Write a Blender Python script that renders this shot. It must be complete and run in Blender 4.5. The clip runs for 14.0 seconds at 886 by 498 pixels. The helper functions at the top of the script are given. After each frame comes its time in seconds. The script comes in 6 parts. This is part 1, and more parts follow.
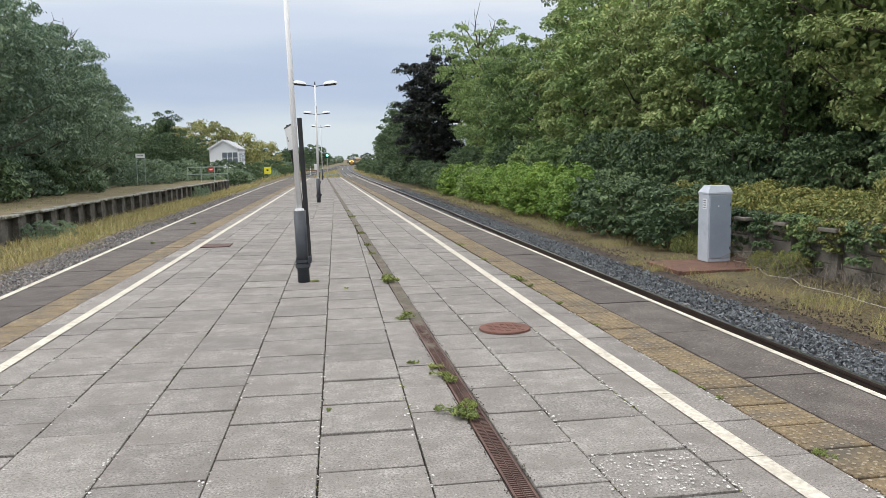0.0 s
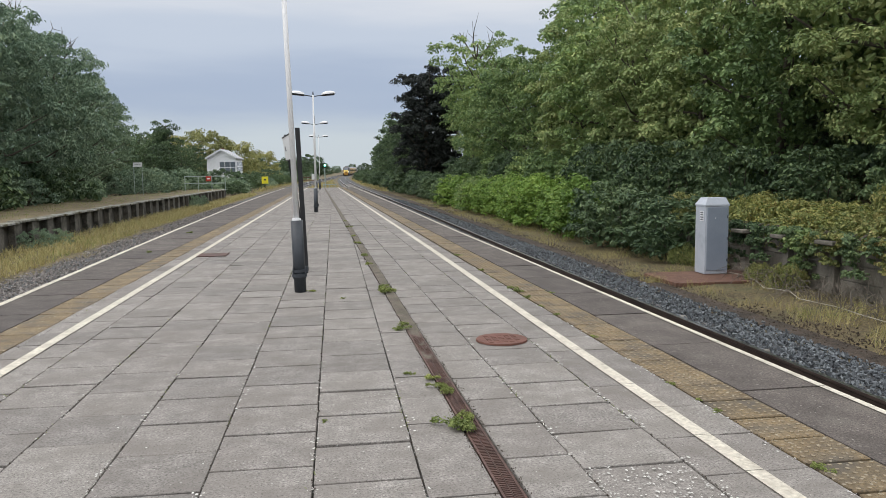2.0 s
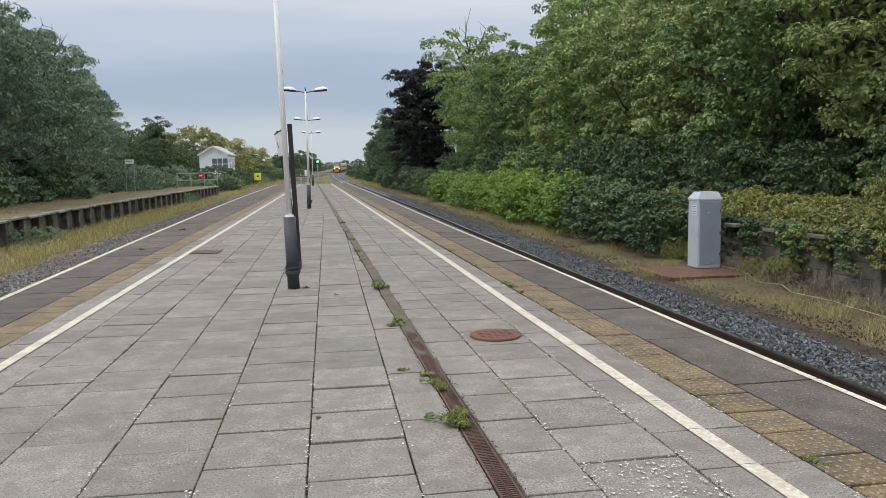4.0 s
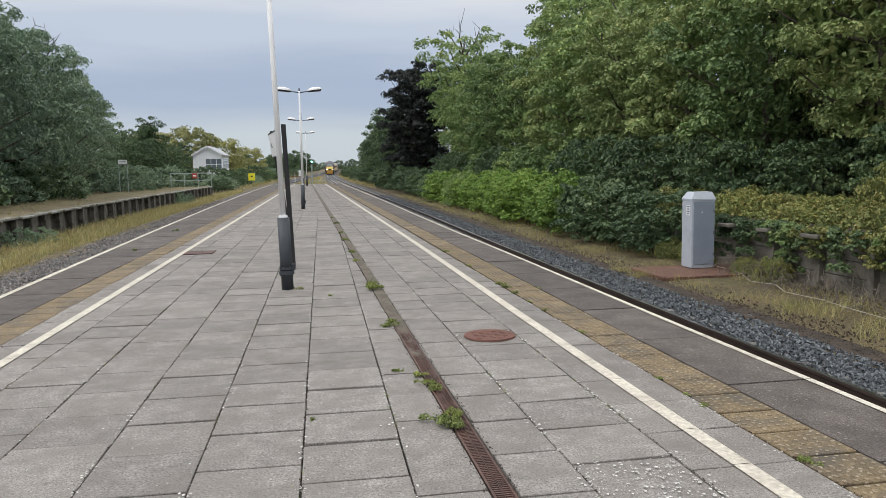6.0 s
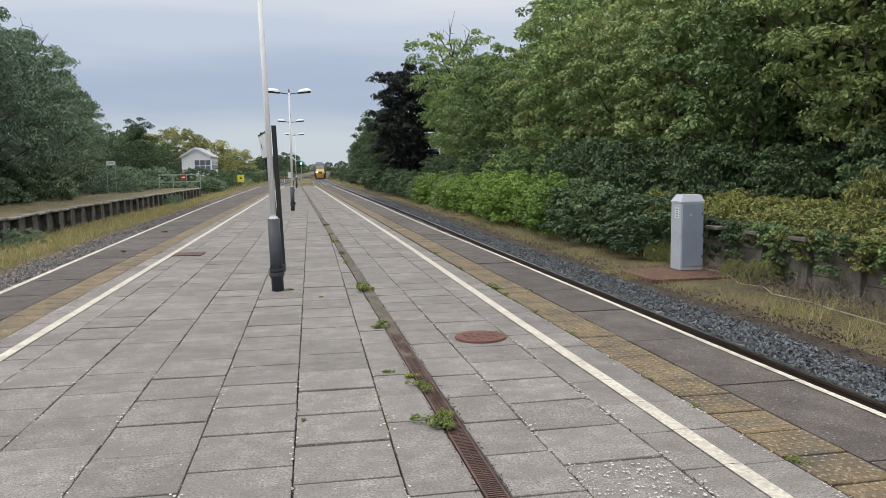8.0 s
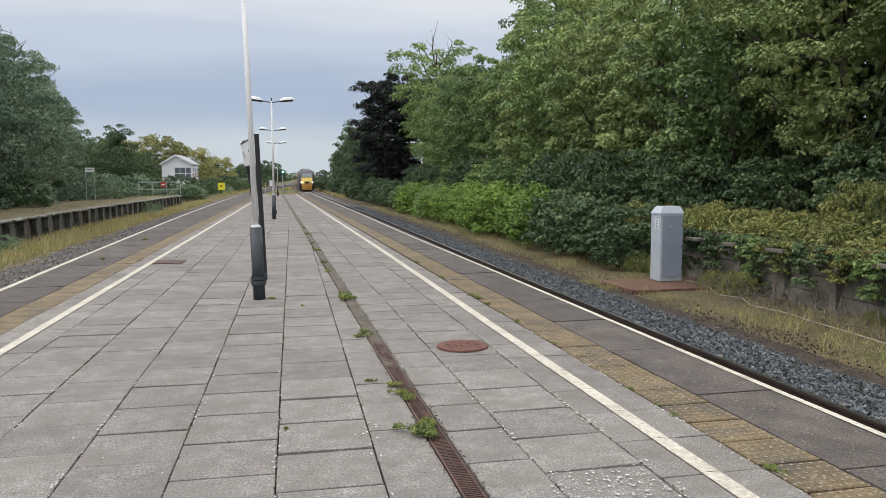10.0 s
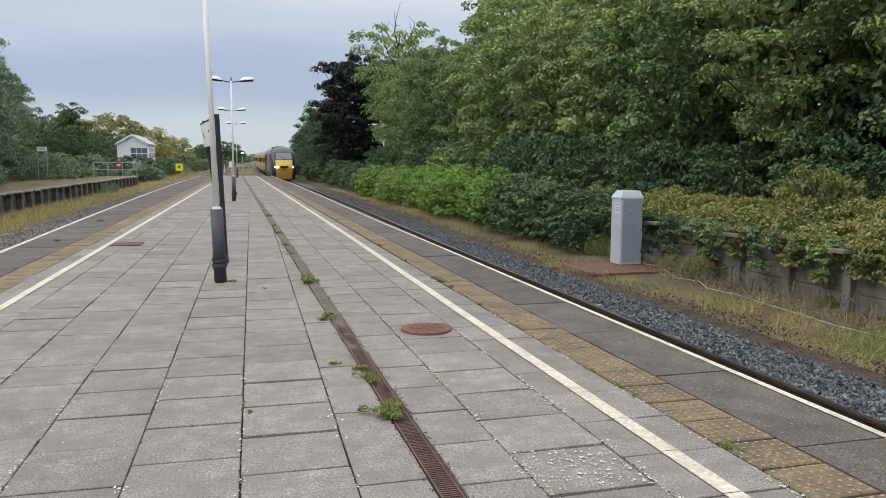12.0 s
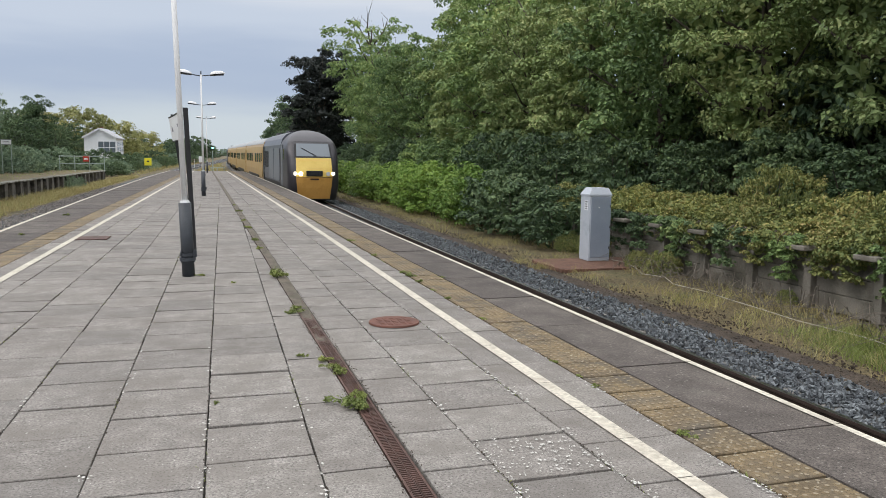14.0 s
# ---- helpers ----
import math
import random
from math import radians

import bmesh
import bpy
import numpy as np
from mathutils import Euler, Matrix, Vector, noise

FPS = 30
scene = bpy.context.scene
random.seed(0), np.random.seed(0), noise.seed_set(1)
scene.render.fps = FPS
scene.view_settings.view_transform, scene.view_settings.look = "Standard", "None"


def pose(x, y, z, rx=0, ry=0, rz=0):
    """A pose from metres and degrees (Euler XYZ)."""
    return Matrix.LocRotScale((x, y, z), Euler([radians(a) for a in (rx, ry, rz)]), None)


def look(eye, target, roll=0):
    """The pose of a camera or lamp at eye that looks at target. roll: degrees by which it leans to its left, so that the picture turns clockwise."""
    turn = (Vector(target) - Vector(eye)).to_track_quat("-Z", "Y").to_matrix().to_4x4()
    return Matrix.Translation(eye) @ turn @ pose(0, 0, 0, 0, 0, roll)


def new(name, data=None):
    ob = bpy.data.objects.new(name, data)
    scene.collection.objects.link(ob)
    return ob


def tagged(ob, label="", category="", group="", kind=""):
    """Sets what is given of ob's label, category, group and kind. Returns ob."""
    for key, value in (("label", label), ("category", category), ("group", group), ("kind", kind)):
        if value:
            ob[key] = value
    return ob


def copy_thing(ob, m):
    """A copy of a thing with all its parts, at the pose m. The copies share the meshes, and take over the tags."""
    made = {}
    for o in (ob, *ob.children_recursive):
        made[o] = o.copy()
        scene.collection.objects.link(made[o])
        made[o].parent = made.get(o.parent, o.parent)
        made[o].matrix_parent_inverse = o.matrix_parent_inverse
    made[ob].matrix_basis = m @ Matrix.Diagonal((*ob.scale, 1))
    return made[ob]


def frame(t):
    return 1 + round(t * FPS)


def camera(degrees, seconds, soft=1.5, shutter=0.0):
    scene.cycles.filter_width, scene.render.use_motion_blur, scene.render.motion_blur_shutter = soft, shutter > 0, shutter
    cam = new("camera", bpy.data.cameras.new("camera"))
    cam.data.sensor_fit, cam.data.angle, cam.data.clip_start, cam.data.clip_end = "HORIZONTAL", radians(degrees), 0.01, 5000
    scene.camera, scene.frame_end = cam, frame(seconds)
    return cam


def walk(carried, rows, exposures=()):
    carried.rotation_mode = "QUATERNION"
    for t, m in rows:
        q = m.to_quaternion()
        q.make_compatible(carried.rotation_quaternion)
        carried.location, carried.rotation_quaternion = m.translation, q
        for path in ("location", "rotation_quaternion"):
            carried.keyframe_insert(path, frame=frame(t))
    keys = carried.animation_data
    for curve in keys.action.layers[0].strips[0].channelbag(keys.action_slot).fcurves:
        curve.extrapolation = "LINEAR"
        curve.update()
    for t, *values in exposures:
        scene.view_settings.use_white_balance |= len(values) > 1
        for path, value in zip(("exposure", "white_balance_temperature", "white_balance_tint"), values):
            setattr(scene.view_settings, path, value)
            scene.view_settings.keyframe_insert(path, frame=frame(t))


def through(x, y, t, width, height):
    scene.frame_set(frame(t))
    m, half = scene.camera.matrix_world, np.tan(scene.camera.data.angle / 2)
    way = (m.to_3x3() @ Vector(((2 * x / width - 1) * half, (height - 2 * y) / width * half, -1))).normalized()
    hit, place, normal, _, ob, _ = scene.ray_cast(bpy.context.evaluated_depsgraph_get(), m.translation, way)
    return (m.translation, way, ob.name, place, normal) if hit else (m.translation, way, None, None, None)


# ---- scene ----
cam = camera(59.93, 14.0, soft=0.6)

# ---- the camera's path: held at eye height, it turns slowly to the right ----
PATH = [
    (0.0, pose(0.003, -0.013, 1.705, 83.43, 0.97, -9.21)),
    (0.5, pose(0.004, -0.004, 1.703, 82.99, 0.70, -9.13)),
    (1.0, pose(0.002, -0.009, 1.709, 83.65, 0.88, -9.16)),
    (1.5, pose(-0.000, 0.000, 1.704, 84.36, 0.80, -9.18)),
    (2.0, pose(0.003, 0.007, 1.704, 84.21, 0.63, -9.40)),
    (2.5, pose(0.004, 0.010, 1.703, 83.89, 0.54, -9.53)),
    (3.0, pose(0.006, 0.014, 1.705, 83.90, 0.75, -9.71)),
    (5.5, pose(0.011, 0.020, 1.702, 83.86, 0.92, -10.14)),
    (6.0, pose(0.012, 0.023, 1.708, 83.88, 0.94, -10.33)),
    (6.5, pose(0.009, 0.024, 1.704, 83.77, 0.90, -10.36)),
    (7.0, pose(0.010, 0.019, 1.703, 83.77, 0.89, -10.54)),
    (7.5, pose(0.007, 0.022, 1.701, 83.77, 0.80, -10.79)),
    (8.0, pose(-0.005, 0.017, 1.700, 84.04, 0.76, -11.10)),
    (10.5, pose(-0.030, -0.025, 1.705, 84.78, 0.10, -13.29)),
    (11.0, pose(-0.038, -0.011, 1.712, 83.12, -0.11, -14.40)),
    (11.5, pose(-0.059, -0.039, 1.706, 83.48, -0.01, -15.01)),
    (12.0, pose(-0.057, -0.029, 1.706, 83.48, -0.26, -15.28)),
    (12.5, pose(-0.059, -0.026, 1.703, 83.46, -0.19, -15.34)),
    (13.0, pose(-0.065, -0.050, 1.702, 83.62, 0.33, -16.26)),
    (13.5, pose(-0.032, -0.073, 1.695, 83.36, 0.28, -16.12)),
    (14.0, pose(-0.034, -0.123, 1.688, 83.26, -0.71, -17.30)),
]
EXPOSURES = [(0.0, 0.32), (0.5, 0.26), (1.0, 0.19), (1.5, 0.13), (2.0, 0.08), (3.0, 0.06), (8.0, 0.08), (11.0, 0.12), (14.0, 0.13)]
walk(cam, PATH, EXPOSURES)

# ---- sky and sun: a bright overcast day ----
world = bpy.data.worlds.new("overcast_sky")
scene.world = world
world.use_nodes = True
wn, wl = world.node_tree.nodes, world.node_tree.links
wn.clear()
w_out = wn.new("ShaderNodeOutputWorld")
w_bg = wn.new("ShaderNodeBackground")
w_sky = wn.new("ShaderNodeTexSky")
w_sky.sky_type = "NISHITA"
w_sky.sun_disc = False
w_sky.sun_elevation = radians(53)
w_sky.sun_rotation = radians(260)
w_tc = wn.new("ShaderNodeTexCoord")
w_sep = wn.new("ShaderNodeSeparateXYZ")
wl.new(w_tc.outputs["Generated"], w_sep.inputs[0])
w_map = wn.new("ShaderNodeMapping")
w_map.inputs["Scale"].default_value = (1.2, 1.2, 9.0)
wl.new(w_tc.outputs["Generated"], w_map.inputs[0])
w_noise = wn.new("ShaderNodeTexNoise")
w_noise.inputs["Scale"].default_value = 2.2
w_noise.inputs["Detail"].default_value = 5
wl.new(w_map.outputs[0], w_noise.inputs["Vector"])
w_add = wn.new("ShaderNodeMath")
w_add.operation = "MULTIPLY_ADD"
w_add.inputs[1].default_value = 0.10
wl.new(w_noise.outputs[0], w_add.inputs[0])
wl.new(w_sep.outputs[2], w_add.inputs[2])
w_ramp = wn.new("ShaderNodeValToRGB")
cr = w_ramp.color_ramp
cr.interpolation = "EASE"
SKY = [(0.0, (0.520, 0.570, 0.610)), (0.08, (0.520, 0.580, 0.630)), (0.15, (0.370, 0.440, 0.570)), (0.21, (0.500, 0.560, 0.660)),
       (0.27, (0.690, 0.710, 0.750)), (0.40, (1.15, 1.17, 1.21)), (1.0, (1.65, 1.66, 1.70))]
cr.elements[0].position, cr.elements[0].color = SKY[0][0], (*SKY[0][1], 1)
cr.elements[1].position, cr.elements[1].color = SKY[-1][0], (*SKY[-1][1], 1)
for pos_, col_ in SKY[1:-1]:
    e_ = cr.elements.new(pos_)
    e_.color = (*col_, 1)
wl.new(w_add.outputs[0], w_ramp.inputs[0])
w_mixs = wn.new("ShaderNodeMix")
w_mixs.data_type = "RGBA"
w_mixs.blend_type = "ADD"
w_mixs.inputs[0].default_value = 0.006
wl.new(w_ramp.outputs[0], w_mixs.inputs[6])
wl.new(w_sky.outputs[0], w_mixs.inputs[7])
wl.new(w_mixs.outputs[2], w_bg.inputs["Color"])
w_bg.inputs["Strength"].default_value = 1.0
wl.new(w_bg.outputs[0], w_out.inputs["Surface"])

sun_data = bpy.data.lights.new("sun", "SUN")
sun_data.energy, sun_data.angle, sun_data.color = 1.0, radians(30), (1.0, 0.97, 0.92)
sun = new("sun", sun_data)
sun.matrix_world = look((-42, 8, 56), (0, 15, 0))


# ---- materials ----
def node_material(name):
    m = bpy.data.materials.new(name)
    m.use_nodes = True
    nt = m.node_tree
    bsdf = nt.nodes["Principled BSDF"]
    return m, nt.nodes, nt.links, bsdf


def ramp_node(N, stops):
    r = N.new("ShaderNodeValToRGB")
    el = r.color_ramp.elements
    el[0].position, el[0].color = stops[0][0], (*stops[0][1], 1)
    el[1].position, el[1].color = stops[-1][0], (*stops[-1][1], 1)
    for p_, c_ in stops[1:-1]:
        e = el.new(p_)
        e.color = (*c_, 1)
    return r


def noise_node(N, L, vec, scale, detail=4, rough=0.6):
    n = N.new("ShaderNodeTexNoise")
    n.inputs["Scale"].default_value = scale
    n.inputs["Detail"].default_value = detail
    n.inputs["Roughness"].default_value = rough
    L.new(vec, n.inputs["Vector"])
    return n


def mix_node(N, L, kind, fac, a, b):
    m = N.new("ShaderNodeMix")
    m.data_type, m.blend_type = "RGBA", kind
    for sock, v in ((m.inputs[0], fac), (m.inputs[6], a), (m.inputs[7], b)):
        if isinstance(v, (int, float)):
            sock.default_value = v
        elif isinstance(v, tuple):
            sock.default_value = (*v, 1)
        else:
            L.new(v, sock)
    return m.outputs[2]


def surf(name, c1, c2, scale=3.0, fine=60.0, rough=0.85, bump=0.25, bump_dist=0.01, vary=0.0, metal=0.0, coords="world",
         spots=None, stains=None, contrast=0.35, spec=0.4, pits=None):
    """A worn surface: two colours mixed by large noise, fine grain and relief, a random tone for each piece, spots and stains."""
    m, N, L, B = node_material(name)
    if coords == "world":
        vec = N.new("ShaderNodeNewGeometry").outputs["Position"]
    else:
        vec = N.new("ShaderNodeTexCoord").outputs["Object"]
    big = noise_node(N, L, vec, scale, 5)
    r = ramp_node(N, [(0.3, c1), (0.7, c2)])
    L.new(big.outputs[0], r.inputs[0])
    small = noise_node(N, L, vec, fine, 3, 0.7)
    grain = ramp_node(N, [(0.25, (1 - contrast,) * 3), (0.75, (1 + contrast * 0.6,) * 3)])
    L.new(small.outputs[0], grain.inputs[0])
    col = mix_node(N, L, "MULTIPLY", 1.0, r.outputs[0], grain.outputs[0])
    if stains:
        sc, scol, lo, hi = stains
        sn = noise_node(N, L, vec, sc, 6, 0.65)
        sr = ramp_node(N, [(lo, (0, 0, 0)), (hi, (1, 1, 1))])
        L.new(sn.outputs[0], sr.inputs[0])
        col = mix_node(N, L, "MIX", sr.outputs[0], col, scol)
    if pits:
        sc, scol, lo = pits
        pn = noise_node(N, L, vec, sc, 2, 0.5)
        pr = ramp_node(N, [(lo, (0, 0, 0)), (lo + 0.07, (0.8, 0.8, 0.8))])
        L.new(pn.outputs[0], pr.inputs[0])
        col = mix_node(N, L, "MIX", pr.outputs[0], col, scol)
    if spots:
        sc, scol, size = spots
        vo = N.new("ShaderNodeTexVoronoi")
        vo.inputs["Scale"].default_value = sc
        wob = noise_node(N, L, vec, sc * 1.6, 2)
        wv = N.new("ShaderNodeVectorMath")
        wv.operation = "MULTIPLY_ADD"
        wv.inputs[1].default_value = (0.9 / sc,) * 3
        L.new(wob.outputs["Color"], wv.inputs[0])
        L.new(vec, wv.inputs[2])
        L.new(wv.outputs[0], vo.inputs["Vector"])
        sr = ramp_node(N, [(size * 0.6, (1, 1, 1)), (size, (0, 0, 0))])
        L.new(vo.outputs["Distance"], sr.inputs[0])
        patch = noise_node(N, L, vec, 1.1, 3)
        pa = N.new("ShaderNodeMath")
        pa.operation = "MULTIPLY_ADD"
        pa.inputs[1].default_value = 0.55
        L.new(patch.outputs[0], pa.inputs[0])
        sc_ = N.new("ShaderNodeSeparateColor")
        L.new(vo.outputs["Color"], sc_.inputs[0])
        L.new(sc_.outputs[0], pa.inputs[2])
        ph = N.new("ShaderNodeMath")
        ph.operation = "MULTIPLY"
        ph.inputs[1].default_value = 0.6
        L.new(pa.outputs[0], ph.inputs[0])
        pr = ramp_node(N, [(0.645, (0, 0, 0)), (0.68, (0.600, 0.600, 0.600))])
        L.new(ph.outputs[0], pr.inputs[0])
        f_ = mix_node(N, L, "MULTIPLY", 1.0, sr.outputs[0], pr.outputs[0])
        sc2 = N.new("ShaderNodeSeparateColor")
        L.new(f_, sc2.inputs[0])
        f_ = sc2.outputs[0]
        col = mix_node(N, L, "MIX", f_, col, scol)
    if vary:
        info = N.new("ShaderNodeObjectInfo")
        geo = N.new("ShaderNodeNewGeometry")
        ad = N.new("ShaderNodeMath")
        ad.operation = "ADD"
        L.new(info.outputs["Random"], ad.inputs[0])
        L.new(geo.outputs["Random Per Island"], ad.inputs[1])
        fr = N.new("ShaderNodeMath")
        fr.operation = "FRACT"
        L.new(ad.outputs[0], fr.inputs[0])
        vr = ramp_node(N, [(0.0, (1 - vary,) * 3), (0.5, (1.0, 0.99, 0.98)), (1.0, (1 + vary, 1 + vary, 1 + vary * 0.9))])
        L.new(fr.outputs[0], vr.inputs[0])
        col = mix_node(N, L, "MULTIPLY", 1.0, col, vr.outputs[0])
    L.new(col, B.inputs["Base Color"])
    B.inputs["Roughness"].default_value = rough
    B.inputs["Metallic"].default_value = metal
    B.inputs["Specular IOR Level"].default_value = spec
    if bump:
        bp = N.new("ShaderNodeBump")
        bp.inputs["Strength"].default_value = bump
        bp.inputs["Distance"].default_value = bump_dist
        L.new(small.outputs[0], bp.inputs["Height"])
        L.new(bp.outputs[0], B.inputs["Normal"])
    return m


def leaf_material(name, stops, patch_scale=0.35, through=0.2, rough=0.55):
    """Leaves: each one its own tone, in patches of lighter and darker growth, letting some light through."""
    m, N, L, B = node_material(name)
    geo = N.new("ShaderNodeNewGeometry")
    vec = geo.outputs["Position"]
    pn = noise_node(N, L, vec, patch_scale, 3)
    a1 = N.new("ShaderNodeMath")
    a1.operation = "MULTIPLY_ADD"
    a1.inputs[1].default_value = 0.55
    L.new(geo.outputs["Random Per Island"], a1.inputs[0])
    a2 = N.new("ShaderNodeMath")
    a2.operation = "MULTIPLY_ADD"
    a2.inputs[1].default_value = 1.1
    a2.inputs[2].default_value = -0.30
    L.new(pn.outputs[0], a2.inputs[0])
    L.new(a2.outputs[0], a1.inputs[2])
    r = ramp_node(N, stops)
    L.new(a1.outputs[0], r.inputs[0])
    info = N.new("ShaderNodeObjectInfo")
    vr = ramp_node(N, [(0.0, (0.80, 0.82, 0.80)), (1.0, (1.15, 1.1, 1.0))])
    L.new(info.outputs["Random"], vr.inputs[0])
    col = mix_node(N, L, "MULTIPLY", 1.0, r.outputs[0], vr.outputs[0])
    L.new(col, B.inputs["Base Color"])
    B.inputs["Roughness"].default_value = rough
    B.inputs["Specular IOR Level"].default_value = 0.35
    tr = N.new("ShaderNodeBsdfTranslucent")
    L.new(col, tr.inputs["Color"])
    mx = N.new("ShaderNodeMixShader")
    mx.inputs[0].default_value = through
    L.new(B.outputs[0], mx.inputs[1])
    L.new(tr.outputs[0], mx.inputs[2])
    L.new(mx.outputs[0], N["Material Output"].inputs["Surface"])
    return m


def glow_material(name, colour, strength):
    m, N, L, B = node_material(name)
    B.inputs["Base Color"].default_value = (*colour, 1)
    B.inputs["Emission Color"].default_value = (*colour, 1)
    B.inputs["Emission Strength"].default_value = strength
    B.inputs["Roughness"].default_value = 0.2
    return m


def glass_material(name, tint, rough=0.05):
    m, N, L, B = node_material(name)
    B.inputs["Base Color"].default_value = (*tint, 1)
    B.inputs["Roughness"].default_value = rough
    B.inputs["Specular IOR Level"].default_value = 0.8
    B.inputs["IOR"].default_value = 1.5
    return m


M_SLAB = surf("paving_concrete", (0.200, 0.186, 0.172), (0.300, 0.279, 0.260), scale=6.5, fine=62, bump=0.22, bump_dist=0.004, vary=0.13,
              spots=(38, (0.55, 0.54, 0.51), 0.20), stains=(2.3, (0.165, 0.150, 0.136), 0.42, 0.66), contrast=0.66, pits=(85, (0.085, 0.078, 0.07), 0.58))
M_BED = surf("joint_dirt", (0.020, 0.018, 0.015), (0.058, 0.052, 0.042), scale=5, fine=120, bump=0.5)
M_TACT = surf("tactile_concrete", (0.145, 0.107, 0.062), (0.25, 0.187, 0.105), scale=4.5, fine=40, bump=0.3, bump_dist=0.004, vary=0.14,
              spots=(28, (0.42, 0.38, 0.30), 0.36), stains=(2.5, (0.105, 0.09, 0.07), 0.46, 0.66), contrast=0.6, pits=(110, (0.06, 0.05, 0.035), 0.58))
M_DOME = surf("worn_dome_top", (0.20, 0.16, 0.105), (0.31, 0.26, 0.18), scale=8, fine=60, bump=0.1)
M_LICHEN = surf("pale_lichen", (0.42, 0.41, 0.38), (0.66, 0.65, 0.61), scale=9, fine=60, bump=0.1)
M_COPE = surf("coping_asphalt", (0.066, 0.056, 0.050), (0.140, 0.120, 0.108), scale=2.6, fine=60, bump=0.5, bump_dist=0.004, vary=0.16,
              stains=(1.2, (0.15, 0.135, 0.12), 0.56, 0.8), spots=(34, (0.30, 0.28, 0.26), 0.30), contrast=0.75, pits=(90, (0.03, 0.027, 0.025), 0.57))
M_LINE = surf("worn_white_paint", (0.47, 0.435, 0.36), (0.63, 0.59, 0.50), scale=3, fine=30, bump=0.15, stains=(4.0, (0.34, 0.30, 0.25), 0.52, 0.74), contrast=0.42)
M_DRAIN = surf("rusty_drain_iron", (0.06, 0.034, 0.028), (0.125, 0.068, 0.055), scale=5, fine=80, rough=0.75, bump=0.3)
M_SILT = surf("drain_silt", (0.085, 0.070, 0.054), (0.165, 0.138, 0.108), scale=4, fine=70, bump=0.8, bump_dist=0.01, contrast=0.6, stains=(3.0, (0.06, 0.062, 0.035), 0.5, 0.7))
M_RUST = surf("rusty_iron", (0.105, 0.048, 0.036), (0.17, 0.075, 0.055), scale=6, fine=90, rough=0.8, bump=0.35)
M_BALLAST = surf("ballast_bed", (0.055, 0.058, 0.062), (0.12, 0.12, 0.12), scale=1.2, fine=22, bump=1.0, bump_dist=0.05, contrast=0.7)
M_STONE = surf("ballast_stone", (0.068, 0.078, 0.090), (0.165, 0.18, 0.195), scale=4, fine=40, bump=0.2, vary=0.7)
M_STONE_L = surf("pale_ballast_stone", (0.17, 0.155, 0.145), (0.27, 0.25, 0.235), scale=4, fine=40, bump=0.2, vary=0.4)
M_EARTH = surf("dark_earth", (0.035, 0.026, 0.02), (0.10, 0.075, 0.055), scale=2.5, fine=25, bump=1.0, bump_dist=0.04, contrast=0.7)
M_GROUND = surf("trackside_earth", (0.085, 0.068, 0.036), (0.20, 0.155, 0.075), scale=0.9, fine=16, bump=1.0, bump_dist=0.06, contrast=0.85,
                stains=(1.1, (0.085, 0.085, 0.038), 0.5, 0.72))
M_RAIL = surf("rail_steel", (0.035, 0.024, 0.02), (0.07, 0.048, 0.038), scale=5, fine=60, rough=0.6, metal=0.3, bump=0.2)
M_RAILTOP = surf("polished_rail_head", (0.42, 0.42, 0.44), (0.55, 0.55, 0.56), scale=4, fine=40, rough=0.28, metal=1.0, bump=0.0)
M_SLEEPER = surf("sleeper_concrete", (0.16, 0.15, 0.14), (0.25, 0.24, 0.22), scale=3, fine=50, bump=0.3, vary=0.15)
M_WALL = surf("weathered_wall_concrete", (0.13, 0.118, 0.098), (0.24, 0.22, 0.19), scale=1.6, fine=40, bump=0.5, bump_dist=0.01, vary=0.15,
              stains=(1.1, (0.06, 0.06, 0.045), 0.5, 0.72))
M_PIER = surf("stained_pier_concrete", (0.07, 0.065, 0.055), (0.19, 0.175, 0.15), scale=2.2, fine=25, bump=0.5, contrast=0.5, stains=(2.0, (0.04, 0.038, 0.032), 0.48, 0.66))
M_OLDTOP = surf("mossy_platform_top", (0.11, 0.085, 0.045), (0.20, 0.155, 0.085), scale=0.7, fine=14, bump=0.5, bump_dist=0.02, stains=(0.5, (0.075, 0.08, 0.03), 0.5, 0.68))
M_OLDEDGE = surf("weathered_coping", (0.20, 0.20, 0.18), (0.37, 0.37, 0.345), scale=2.5, fine=16, bump=0.4, stains=(1.8, (0.10, 0.09, 0.055), 0.44, 0.58))
M_DARKWALL = surf("dark_platform_face", (0.035, 0.032, 0.028), (0.085, 0.078, 0.066), scale=1.5, fine=30, bump=0.4)
M_WHITE = surf("white_post_paint", (0.70, 0.71, 0.72), (0.80, 0.80, 0.80), scale=1.5, fine=30, rough=0.45, bump=0.05, contrast=0.08, coords="object",
               stains=(2.5, (0.55, 0.55, 0.53), 0.6, 0.85))
M_SLEEVE = surf("dark_grey_sleeve", (0.035, 0.04, 0.048), (0.055, 0.062, 0.072), scale=4, fine=60, rough=0.5, bump=0.1, contrast=0.15, coords="object")
M_BLACK = surf("black_paint", (0.012, 0.012, 0.013), (0.025, 0.025, 0.027), scale=4, fine=40, rough=0.5, bump=0.05, coords="object")
M_CAB = surf("grey_cabinet_paint", (0.40, 0.435, 0.485), (0.46, 0.49, 0.54), scale=1.5, fine=50, rough=0.5, bump=0.06, contrast=0.1, coords="object",
             stains=(2.2, (0.30, 0.33, 0.37), 0.55, 0.8))
# the door's own blue-grey, darkened further for shade on the front face
M_CABD = surf("shaded_cabinet_door_paint", (0.22, 0.255, 0.31), (0.26, 0.30, 0.355), scale=1.5, fine=50, rough=0.5, bump=0.06, contrast=0.1, coords="object")
